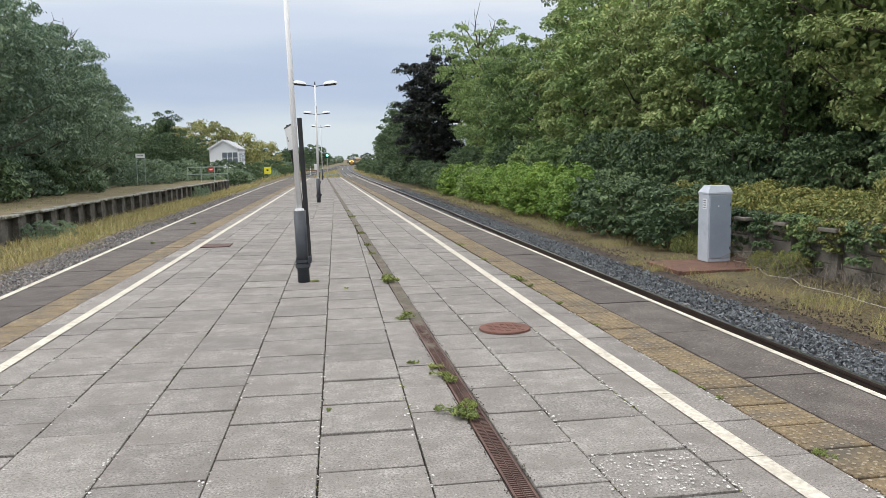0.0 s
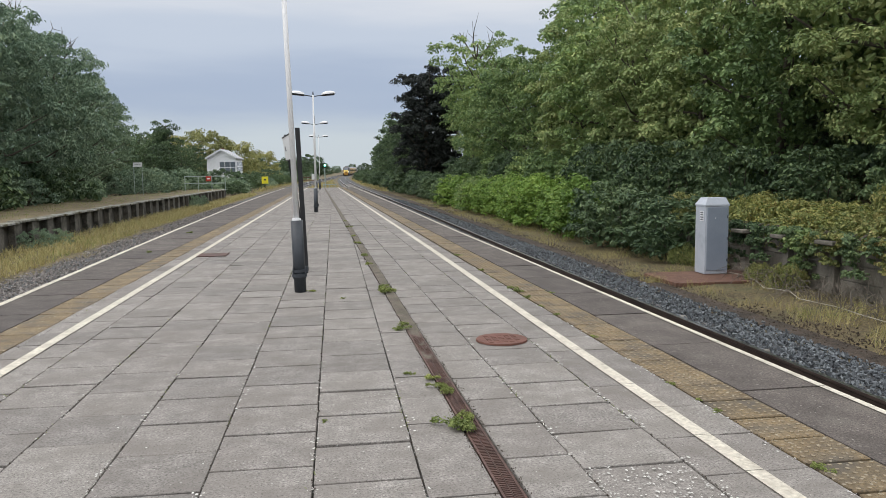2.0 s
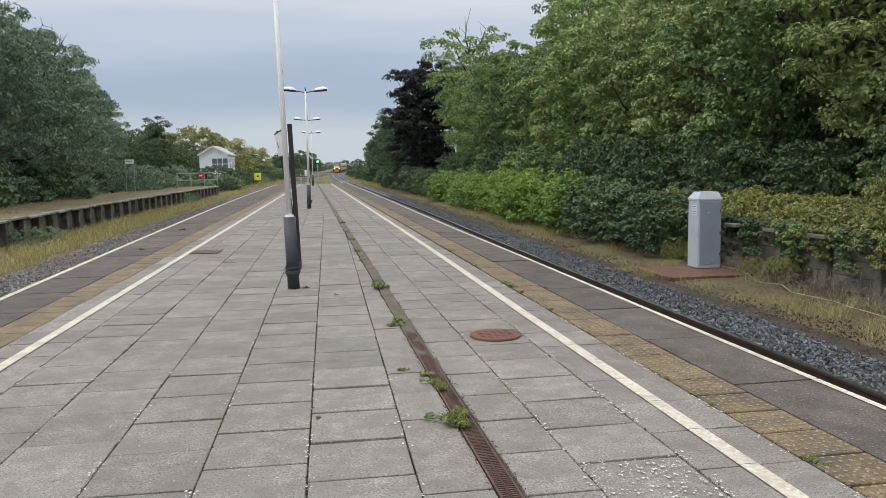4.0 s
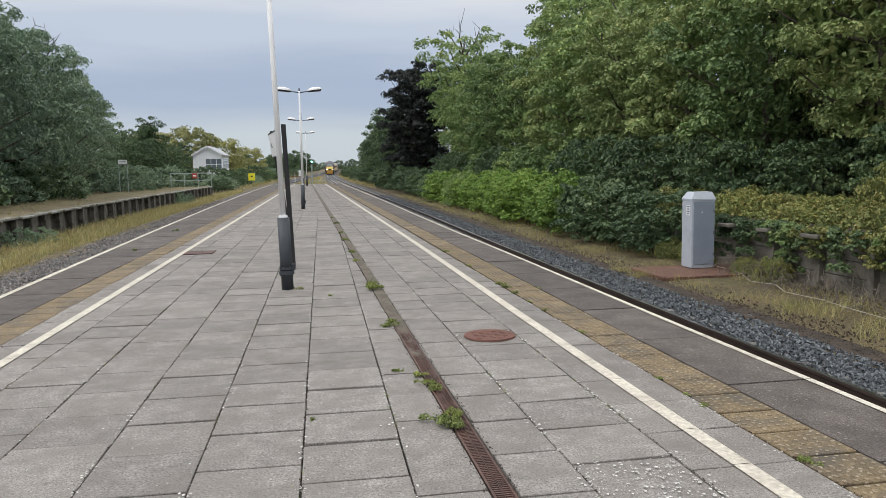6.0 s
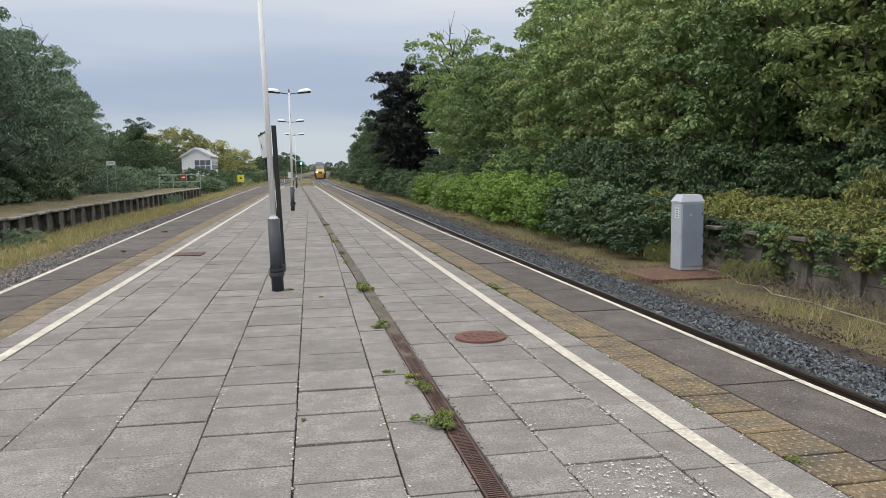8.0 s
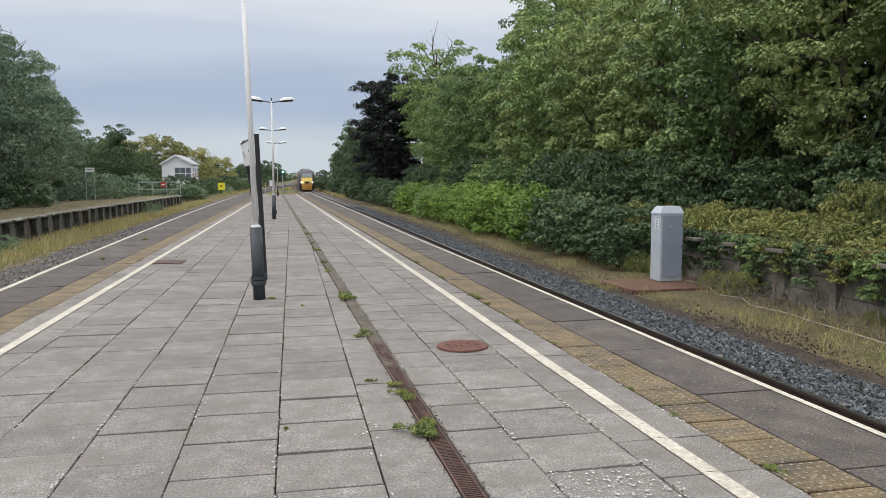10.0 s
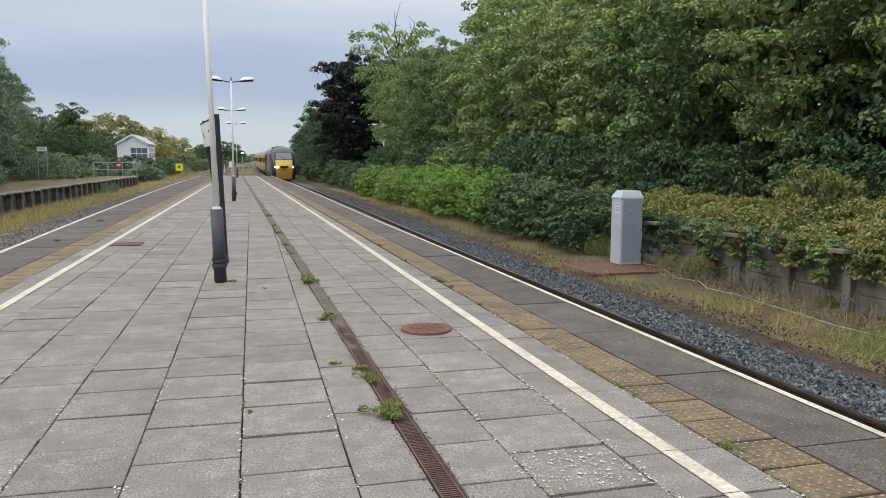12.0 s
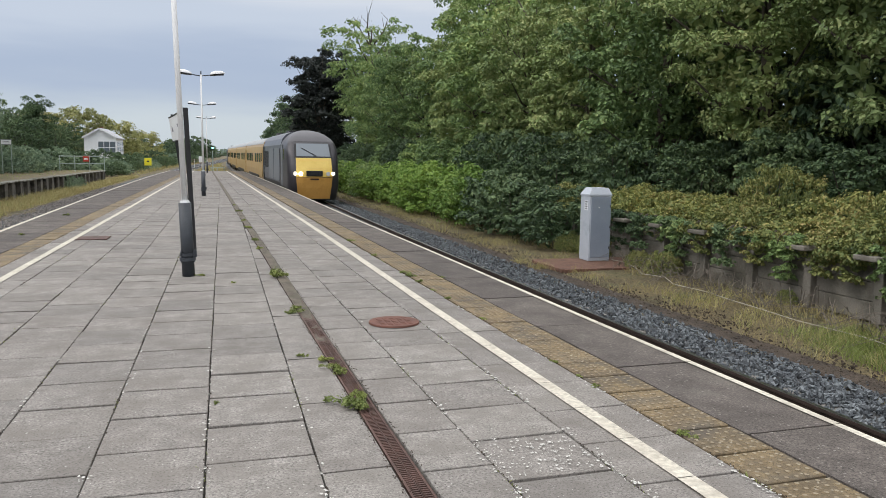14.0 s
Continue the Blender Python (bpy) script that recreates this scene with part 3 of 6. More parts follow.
    # tactile strips and coping on both sides
    tact = slab_mesh("tactile_slab", 0.413, 0.388, 0.05, M_TACT, 0.005)
    tact_far, cope_far = bmesh.new(), bmesh.new()
    bm = bmesh.new()
    bm.from_mesh(tact)
    for ix in range(6):
        for iy in range(6):
            cx, cy = -0.167 + ix * 0.0667, -0.167 + iy * 0.0667
            tops = [bm.verts.new((cx + 0.013 * math.cos(a), cy + 0.013 * math.sin(a), 0.005)) for a in np.arange(6) * math.pi / 3]
            lows = [bm.verts.new((cx + 0.02 * math.cos(a), cy + 0.02 * math.sin(a), -0.0005)) for a in np.arange(6) * math.pi / 3]
            bm.faces.new(tops).material_index = 1
            for j in range(6):
                bm.faces.new((lows[j], lows[(j + 1) % 6], tops[(j + 1) % 6], tops[j]))
    dome = bpy.data.meshes.new("tactile_slab")
    bm.to_mesh(dome)
    bm.free()
    dome.materials.append(M_TACT)
    dome.materials.append(M_DOME)
    for side in (1, -1):
        y = -6.155 if side > 0 else -5.84
        while y < Y_END - 0.3:
            if side > 0:
                x, yy, a = 2.965 + paving_swing(y), y, 0.0
            else:
                x, yy = left_xy(-3.428, y)
                a = -A_LEFT
            if y < (28 if side > 0 else 34):
                ob = new("tactile_slab", dome if 2 < y < 16 and side > 0 else tact)
                ob.parent = plat
                ob.matrix_basis = Matrix.LocRotScale((x, yy, drift(x, yy)), Euler((rng.uniform(-0.01, 0.01), rng.uniform(-0.008, 0.008), a + rng.uniform(-0.016, 0.016))), None)
            else:
                quad_slab(tact_far, [(x - 0.207, yy - 0.2), (x + 0.207, yy - 0.2), (x + 0.207, yy + 0.2), (x - 0.207, yy + 0.2)], drift(x, yy))
            y += 0.41
        y = -7.42
        while y < Y_END - 0.3:
            l = 1.59 + rng.uniform(-0.02, 0.02)
            y1 = min(y + l, Y_END)
            if side > 0:
                xi0, xi1, xo0, xo1 = 3.182 + paving_swing(y), 3.182 + paving_swing(y1), edge_r(y), edge_r(y1)
                pts = [(xi0, y), (xo0, y), (xo1, y1 - 0.028), (xi1, y1 - 0.028)]
            else:
                xi0, xi1 = left_xy(-3.645, y)[0], left_xy(-3.645, y1)[0]
                xo0, xo1 = edge_l(y), edge_l(y1)
                pts = [(xo0, y), (xi0, y), (xi1, y1 - 0.028), (xo1, y1 - 0.028)]
            if 0 < y < 40:
                b1 = bmesh.new()
                quad_slab(b1, pts, drift(pts[0][0], y) + 0.002, 0.14)
                part("coping_slab", b1, M_COPE, plat)
            else:
                quad_slab(cope_far, pts, 0.002, 0.14)
            y = y1
    tagged(part("far_tactile_paving", tact_far, M_TACT, plat), kind="stuff")
    tagged(part("far_coping", cope_far, M_COPE, plat), kind="stuff")
    # painted lines
    def painted(name, f0, f1, y0, y1, step, label):
        bm = bmesh.new()
        y = y0
        while y < y1:
            ends = []
            for v in (y + 0.004, y + step - 0.004):
                w = 0.005 * noise.noise(Vector((v * 2.1, f0(v), 1.0)))
                ends.append((bm.verts.new((f0(v) + w, v, 0.009)), bm.verts.new((f1(v) + w * 0.7, v, 0.009))))
            bm.faces.new((ends[0][0], ends[0][1], ends[1][1], ends[1][0]))
            y += step
        return part(name, bm, M_LINE, plat, label)
    painted("white_line", lambda y: 2.348 + 1.4 * paving_swing(y), lambda y: 2.458 + 1.4 * paving_swing(y), -2.15, Y_END - 1, 0.6, "worn white safety line")
    painted("white_line", lambda y: left_xy(-2.945, y)[0], lambda y: left_xy(-2.835, y)[0], -2.004, Y_END - 1, 0.6, "worn white safety line")
    painted("white_edge", lambda y: edge_r(y) - 0.06, lambda y: edge_r(y) + 0.002, -2.65, Y_END - 1, 1.59, "worn white platform edge")
    painted("white_edge", lambda y: edge_l(y) - 0.002, lambda y: edge_l(y) + 0.09, -2.65, Y_END - 1, 1.59, "worn white platform edge")


def build_drain():
    dr = empty("drain_channel")
    tagged(dr, "rusty iron slotted drain channel set in the paving", "drain", kind="structure")
    part("channel", box((0.995, 42, -0.035), (0.128, 92, 0.03)), M_BED, dr)
    bm = bmesh.new()
    y = -4.0
    unit = bmesh.new()
    # a grate half a metre long: two side bars and slanted cross bars
    for sx in (-0.055, 0.055):
        add_box(unit, (sx, 0.25, -0.012), (0.014, 0.496, 0.02))
    add_box(unit, (0.0, 0.25, -0.014), (0.008, 0.496, 0.016))
    for i in range(20):
        add_box(unit, (0, 0.0125 + i * 0.025, -0.014), (0.11, 0.011, 0.016))
    me = bpy.data.meshes.new("grate")
    unit.to_mesh(me)
    unit.free()
    me.materials.append(M_DRAIN)
    while y < Y_END - 1:
        if y < 32:
            ob = new("grate", me)
            ob.parent = dr
            ob.location = (0.995, y, -0.002)
        else:
            add_box(bm, (0.995, y + 0.25, -0.014), (0.124, 0.494, 0.016))
        y += 0.5
    tagged(part("far_grate", bm, M_DRAIN, dr), kind="stuff")
    # silt lies over the grates, deeper further along
    bm = bmesh.new()
    prev = None
    y = 4.6
    while y < Y_END - 1:
        deep = -0.016 + 0.024 * ease(5.0, 11.0, y)
        cur = []
        for x in (0.928, 0.96, 0.995, 1.03, 1.062):
            w = noise.noise(Vector((x * 9, y * 2.4, 2.0))) + 0.6 * noise.noise(Vector((x * 30, y * 14, 5.0)))
            cur.append(bm.verts.new((x + 0.004 * w, y, -0.002 + deep + 0.011 * w + 0.05 * (x - 0.995) ** 2)))
        if prev:
            for j in range(4):
                bm.faces.new((prev[j], prev[j + 1], cur[j + 1], cur[j]))
        prev = cur
        y += 0.05 if y < 24 else 0.3
    part("silt", bm, M_SILT, dr, "grey-brown silt lying in the drain")


def build_covers():
    bm = bmesh.new()
    bmesh.ops.create_cone(bm, cap_ends=True, segments=40, radius1=0.26, radius2=0.255, depth=0.016)
    bmesh.ops.translate(bm, vec=(0, 0, 0.008), verts=bm.verts)
    mc = empty("manhole_cover", pose(1.81, 7.42, 0.005))
    part("lid", bm, M_RUST, mc)
    for i in range(7):
        for j in range(7):
            x, y = (i - 3) * 0.07, (j - 3) * 0.07
            if x * x + y * y < 0.042:
                part("stud", box((x, y, 0.0175), (0.045, 0.045, 0.004)), M_RUST, mc)
    tagged(mc, "round rust-red iron manhole cover set in paving", "manhole cover")
    pc = empty("access_cover", pose(-2.15, 16.6, 0.005, 0, 0, -1.3))
    part("plate", box((0, 0, 0.006), (0.52, 0.6, 0.012), 0.003), M_DRAIN, pc)
    for s in (-1, 1):
        part("frame_bar", box((s * 0.275, 0, 0.007), (0.03, 0.66, 0.014)), M_DRAIN, pc)
    tagged(pc, "dark iron access cover set in paving", "manhole cover")


# ---- lamp posts and signs ----
def lamp_post(height):
    lp = empty("lamp_post")
    bm = rod((0, 0, 0), (0, 0, 1.03), 0.085, 0.085, 20)
    part("sleeve", bm, M_SLEEVE, lp, "dark grey base sleeve", True)
    bm = rod((0, 0, 0.22), (0, 0, 0.27), 0.108, 0.108, 20)
    add_rod(bm, (0, 0, 0.29), (0, 0, 0.33), 0.1, 0.1, 20)
    fl = part("hinge_collar", bm, M_SLEEVE, lp)
    for a in (35, 145, 215, 325):
        c, s = math.cos(radians(a)), math.sin(radians(a))
        part("bolt", rod((c * 0.1, s * 0.1, 0.2), (c * 0.1, s * 0.1, 0.36), 0.012, None, 6), M_SLEEVE, fl)
    part("latch", box((0.1, -0.02, 0.32), (0.05, 0.03, 0.1), 0.006), M_SLEEVE, lp)
    part("shaft", rod((0, 0, 1.03), (0, 0, height), 0.040, 0.033, 16), M_WHITE, lp, "white tapered shaft", True)
    part("cap_ring", rod((0, 0, 1.02), (0, 0, 1.06), 0.07, 0.06, 16), M_WHITE, lp)
    part("spigot", rod((0, 0, height), (0, 0, height + 0.14), 0.03, 0.022, 10), M_SLEEVE, lp)
    for s in (-1, 1):
        arm = rod((0, 0, height - 0.06), (s * 0.42, 0, height + 0.0), 0.022, 0.02, 10)
        part("arm", arm, M_SLEEVE, lp)
        # lantern: a shallow rounded hood over a dark tray
        bm = bmesh.new()
        rings = []
        for u, w, h in ((0.0, 0.05, 0.03), (0.08, 0.10, 0.075), (0.25, 0.135, 0.10), (0.45, 0.13, 0.09), (0.56, 0.09, 0.05), (0.60, 0.03, 0.015)):
            rings.append([bm.verts.new((s * (0.36 + u), w * math.cos(a), 1.35 * h * max(0, math.sin(a)) + u * 0.03)) for a in np.linspace(0, math.pi, 9)])
        for r0, r1 in zip(rings, rings[1:]):
            for j in range(8):
                bm.faces.new((r0[j], r1[j], r1[j + 1], r0[j + 1]))
        bm.faces.new(rings[0])
        bm.faces.new(rings[-1])
        bmesh.ops.recalc_face_normals(bm, faces=bm.faces)
        ln = part("lantern", bm, M_WHITE, lp, "white rounded lantern hood", True, pose(0, 0, height - 0.02, 0, -s * 5, 0))
        part("tray", box((s * 0.64, 0, -0.025), (0.54, 0.2, 0.06), 0.015), M_BLACK, ln, "dark lantern underside")
    tagged(lp, "white twin-arm platform lamp post with a dark grey base sleeve", "lamp post", "platform lamp posts")
    return lp


def build_lamps():
    lp = lamp_post(4.98)
    lp.matrix_basis = pose(-0.25, 11.12, 0, 0, -1.5, 0)
    for x, y, s in ((0.0, 33.6, 1.0), (0.06, 56.0, 1.035), (0.44, 78.5, 1.055)):
        c = copy_thing(lp, pose(x, y, 0, 0, 0, 0))
        c.scale = (1, 1, s)
        if y == 56.0:
            part("aerial", rod((0, 0, 5.1), (0, 0, 5.5), 0.022, 0.02, 8), M_BLACK, c, "thin black aerial")
    sb = empty("switch_box", pose(-0.12, 56.0, 1.2))
    part("body", box((0, 0, 0.2), (0.26, 0.16, 0.42), 0.02), M_WHITE, sb)
    part("door", box((0, -0.084, 0.2), (0.2, 0.012, 0.34), 0.004), M_WHITE, sb)
    tagged(sb, "small white metal box fixed to a lamp post", "box")


def bars(parent, y, z, x0, x1, h, material, n=1, gap=0.02):
    w = (x1 - x0 - gap * (n - 1)) / n
    for i in range(n):
        part("lettering", box((x0 + w * (i + 0.5) + gap * i, y, z), (w, 0.004, h)), material, parent)


def name_sign(name, m, length, post_h, board_h, board_top, post_r, mat_post, label, group=""):
    sg = empty(name, m)
    for x in (0.03, length - 0.03):
        part("post", box((x, 0, post_h / 2), (post_r, post_r, post_h), 0.008), mat_post, sg)
    bd = part("board", box((length / 2, -0.05, board_top - board_h / 2), (length, 0.03, board_h), 0.006), M_SIGN, sg, "white sign board")
    for z in (board_top - 0.012, board_top - board_h + 0.012):
        part("rim", box((length / 2, -0.068, z), (length, 0.008, 0.024)), M_BLACK, bd)
    bars(bd, -0.068, board_top - board_h * 0.45, length * 0.2, length * 0.8, board_h * 0.16, M_TEXT, 7, 0.03)
    tagged(sg, label, "sign", group)
    return sg


def build_signs():
    # name board beyond the first lamp post, its far post leaning over
    sg = empty("platform_sign")
    near_b, near_t, far_b, far_t = Vector((-0.195, 13.56, 0)), Vector((-0.28, 13.56, 2.47)), Vector((-0.25, 16.0, 0)), Vector((-0.56, 16.0, 2.47))
    for b_, t_ in ((near_b, near_t), (far_b, far_t)):
        bm = bmesh.new()
        q = [(-0.04, -0.04), (0.04, -0.04), (0.04, 0.04), (-0.04, 0.04)]
        lo = [bm.verts.new((b_.x + u, b_.y + v, b_.z)) for u, v in q]
        hi = [bm.verts.new((t_.x + u, t_.y + v, t_.z)) for u, v in q]
        bm.faces.new(lo[::-1])
        bm.faces.new(hi)
        for n_ in range(4):
            bm.faces.new((lo[n_], lo[(n_ + 1) % 4], hi[(n_ + 1) % 4], hi[n_]))
        part("post", bm, M_BLACK, sg, "black post")

    def strip_board(name, za, zb, out, thick, y0, y1, material, parent, label=""):
        bm = bmesh.new()
        vs = []
        for u in (y0, y1):
            for z in (za, zb):
                p_ = near_t.lerp(far_t, u)
                low = (near_t - (near_t - near_b) * 0.2).lerp(far_t - (far_t - far_b) * 0.2, u)
                f_ = (2.47 - z) / 0.494
                x = p_.x + (low.x - p_.x) * f_
                vs.append([bm.verts.new((x + out + o, p_.y, z)) for o in (0, thick)])
        (a, b), (c, d) = (vs[0], vs[1]), (vs[2], vs[3])
        for f in ((a[0], b[0], d[0], c[0]), (a[1], c[1], d[1], b[1]), (a[0], a[1], b[1], b[0]), (c[0], d[0], d[1], c[1]), (a[0], c[0], c[1], a[1]), (b[0], b[1], d[1], d[0])):
            bm.faces.new(f)
        bmesh.ops.recalc_face_normals(bm, faces=bm.faces)
        return part(name, bm, material, parent, label)
    bd = strip_board("board", 1.96, 2.40, -0.066, 0.03, 0.12, 1.10, M_SIGN, sg, "white sign board")
    strip_board("rim", 2.40, 2.425, -0.072, 0.04, 0.11, 1.11, M_BLACK, bd)
    strip_board("rim", 1.95, 1.96, -0.072, 0.04, 0.11, 1.11, M_BLACK, bd)
    for n_ in range(7):
        strip_board("lettering", 2.13, 2.24, -0.071, 0.004, 0.26 + n_ * 0.10, 0.33 + n_ * 0.10, M_TEXT, bd)
    tagged(sg, "white station name board on two leaning black posts on the platform", "sign")
    name_sign("old_platform_sign", pose(-15.0, 68, -0.02), 0.72, 2.7, 0.42, 2.75, 0.05, M_GREENRAIL, "small white name board on two thin posts on the disused platform")
    ys = empty("yellow_sign", pose(-7.55, 120, -0.72))
    part("post", rod((0, 0.05, 0), (0, 0.05, 1.0), 0.05), M_SLEEVE, ys)
    part("board", box((0, 0, 1.36), (0.98, 0.05, 1.08), 0.01), M_YSIGN, ys, "bright yellow board")
    part("symbol", box((0, -0.03, 1.42), (0.3, 0.01, 0.22)), M_TEXT, ys)
    tagged(ys, "bright yellow trackside speed board on a post", "sign")
    # colour-light signal at the platform end
    sgn = empty("signal", pose(1.12, 91, -0.9))
    part("post", rod((0, 0, 0), (0, 0, 3.1), 0.06), M_GREENRAIL, sgn)
    hd = part("signal_head", box((0, 0, 3.4), (0.26, 0.18, 0.5), 0.03), M_BLACK, sgn)
    part("lamp", rod((0, -0.12, 3.42), (0, -0.09, 3.42), 0.11, None, 16), M_GREENLIT, hd, "lit green lamp")
    tagged(sgn, "railway colour-light signal showing green at the platform end", "signal")
    # barrier beyond the platform
    ob_ = empty("track_barrier", pose(-1.4, 150, -0.9))
    for x in (-1.3, 0.0, 1.3):
        part("post", box((x, 0, 0.95), (0.1, 0.1, 1.9), 0.01), M_SIGN, ob_)
    for z in (1.15, 1.7):
        part("rail", box((0, -0.08, z), (3.0, 0.05, 0.14), 0.01), M_BRICK, ob_, "faded red-orange board")
    tagged(ob_, "low barrier of faded red-orange boards beside the line", "barrier")
    # platform-end barrier
    fe = empty("end_fence", pose(0, 0, 0))
    for x in (0.6, 1.3, 2.0):
        part("post", box((x + 0.3, 89.5, -0.1), (0.07, 0.07, 1.0), 0.01), M_GREENRAIL, fe)
    part("rail", box((1.6, 89.45, 0.32), (1.6, 0.05, 0.08), 0.01), M_GREENRAIL, fe)
    tagged(fe, "low grey rail fence at the end of the platform", "fence")


# ---- lineside cabinet, old walls ----
def build_cabinet():
    c = empty("lineside_cabinet", pose(9.98, 18.25, -0.97, 0, 0, -2))
    part("body", box((0, 0, 0.86), (0.62, 0.55, 1.72), 0.012), M_CAB, c)
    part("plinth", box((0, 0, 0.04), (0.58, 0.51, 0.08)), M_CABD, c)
    bm = bmesh.new()
    b = [bm.verts.new(v) for v in ((-0.322, -0.29, 1.72), (0.322, -0.29, 1.72), (0.322, 0.29, 1.72), (-0.322, 0.29, 1.72))]
    e = [bm.verts.new(v) for v in ((-0.322, -0.29, 1.76), (0.322, -0.29, 1.76), (0.322, 0.29, 1.76), (-0.322, 0.29, 1.76))]
    t = [bm.verts.new(v) for v in ((-0.21, -0.18, 1.93), (0.27, -0.18, 1.93), (0.27, 0.2, 1.93), (-0.21, 0.2, 1.93))]
    bm.faces.new(b[::-1])
    for lo, hi in ((b, e), (e, t)):
        for i in range(4):
            bm.faces.new((lo[i], lo[(i + 1) % 4], hi[(i + 1) % 4], hi[i]))
    bm.faces.new(t)
    part("roof", bm, M_CAB, c, "pale grey hipped lid")
    # front-face shade is part of the door colour
    d = part("door", box((0.015, -0.283, 0.89), (0.56, 0.022, 1.6), 0.006), M_CABD, c, "blue-grey metal door, coloured darker for shade")
    for z in (0.35, 0.9, 1.45):
        part("hinge", box((0.27, -0.295, z), (0.02, 0.02, 0.07), 0.004), M_SLEEVE, d)
    part("lock", box((-0.05, -0.298, 1.42), (0.025, 0.012, 0.03)), M_SIGN, d)
    lb = part("label", box((-0.315, -0.08, 1.47), (0.006, 0.2, 0.26)), M_SIGN, c, "white printed label")
    for i in range(4):
        part("lettering", box((-0.3195, -0.08, 1.56 - i * 0.06), (0.003, 0.15 - 0.03 * (i % 2), 0.025)), M_TEXT, lb)
    tagged(c, "tall grey metal lineside equipment cabinet on a brick base", "cabinet")
    bb = empty("brick_base")
    part("slab", box((9.72, 17.75, -1.12), (2.7, 1.9, 0.28), 0.02), M_BRICK, bb)
    for i in range(12):
        part("brick", box((8.49 + i * 0.223, 16.78, -1.05), (0.213, 0.1, 0.14), 0.006), M_BRICK, bb)
    for i in range(8):
        part("brick", box((8.36, 16.9 + i * 0.223, -1.05), (0.1, 0.213, 0.14), 0.006), M_BRICK, bb)
    tagged(bb, "low red brick base under the grey cabinet", "base", kind="structure")
    # cable on the ground
    cu = bpy.data.curves.new("ground_cable", "CURVE")
    cu.dimensions, cu.bevel_depth, cu.bevel_resolution = "3D", 0.009, 2
    sp = cu.splines.new("POLY")
    pts = [(10.35, 18.0, -0.95), (10.35, 17.4, -0.93), (10.2, 16.6, -0.94), (9.95, 15.8, -1.0), (10.05, 15.0, -0.96), (9.8, 14.3, -1.0), (9.92, 13.2, -1.0), (9.7, 12.4, -0.97), (9.8, 11.4, -1.02), (9.6, 10.4, -0.99), (9.82, 9.2, -1.02), (9.7, 8.0, -1.04)]
    sp.points.add(len(pts) - 1)
    for q, v in zip(sp.points, pts):
        q.co = (*v, 1)
    cu.materials.append(M_CABLE)
    tagged(new("ground_cable", cu), "pale cable lying loose on the ground by the cabinet", "cable")


def build_old_wall():
    w = empty("old_platform_wall")
    tagged(w, "overgrown concrete post-and-panel wall of a disused platform", "wall", kind="structure")
    rng = random.Random(3)
    y = 1.9
    while y < 28:
        x = 11.0 + rng.uniform(-0.03, 0.03)
        part("post", box((x, y, -0.5), (0.2, 0.19, 1.12 + rng.uniform(-0.05, 0.05)), 0.015), M_WALL, w)
        if rng.random() < 0.85:
            part("cap", box((x - 0.12, y + rng.uniform(-0.1, 0.1), 0.09), (0.5, rng.uniform(0.4, 0.62), 0.09), 0.02, None), M_WALL, w)
        for i in range(3):
            part("panel", box((x + 0.08, y + 0.81, -0.88 + i * 0.345), (0.07, 1.44, 0.335), 0.012), M_WALL, w)
        y += 1.62


def build_left_platform():
    p_ = empty("disused_platform")
    tagged(p_, "disused overgrown platform with a crumbling pale edge", "platform", kind="structure")
    ys = list(np.arange(6, 87, 3.0)) + [87]
    bm = bmesh.new()
    rings = []
    for y in ys:
        e = old_edge(y)
        rings.append([bm.verts.new(v) for v in ((e - 0.35, y, -1.5), (e - 0.35, y, -0.02), (e - 5.2, y, 0.02), (e - 5.2, y, -1.5))])
    for r0, r1 in zip(rings, rings[1:]):
        for j in range(3):
            bm.faces.new((r0[j], r1[j], r1[j + 1], r0[j + 1]))
    bm.faces.new(rings[0])
    bm.faces.new(rings[-1])
    bmesh.ops.recalc_face_normals(bm, faces=bm.faces)
    part("platform_top", bm, M_OLDTOP, p_, "mossy brown platform surface")
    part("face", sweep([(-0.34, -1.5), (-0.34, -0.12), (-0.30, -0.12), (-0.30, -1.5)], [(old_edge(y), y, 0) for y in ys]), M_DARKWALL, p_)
    rng = random.Random(8)
    y = 20.0
    while y < 86:
        e = old_edge(y)
        l = rng.uniform(1.7, 2.0)
        b = box((e - 0.22, y + l / 2, -0.045 + rng.uniform(-0.02, 0.02)), (0.5 + rng.uniform(-0.07, 0.07), l - 0.05, 0.09), 0.02)
        part("coping_stone", b, M_OLDEDGE, p_)
        part("pier", box((e - 0.2, y, -0.6), (0.28, 0.75, 1.0), 0.02), M_PIER, p_)
        y += l
    # rail fence at its end
    f = empty("metal_fence")
    for x in (-12.9, -11.6, -10.3, -9.0):
        part("post", box((x, 80.5, 0.75), (0.07, 0.07, 1.55), 0.01), M_GREENRAIL, f)
    for z in (0.75, 1.45):
        part("rail", box((-10.95, 80.45, z), (4.0, 0.05, 0.09), 0.01), M_GREENRAIL, f)
    tagged(f, "grey-green metal rail fence across the disused platform", "fence")
    rs = empty("warning_sign", pose(-10.6, 80.35, 0.95))
    part("board", box((0, 0, 0.25), (0.5, 0.03, 0.5), 0.01), M_REDSIGN, rs)
    part("rim", box((0, -0.018, 0.25), (0.3, 0.01, 0.12)), M_SIGN, rs)
    tagged(rs, "small faded red warning sign on the metal fence", "sign")


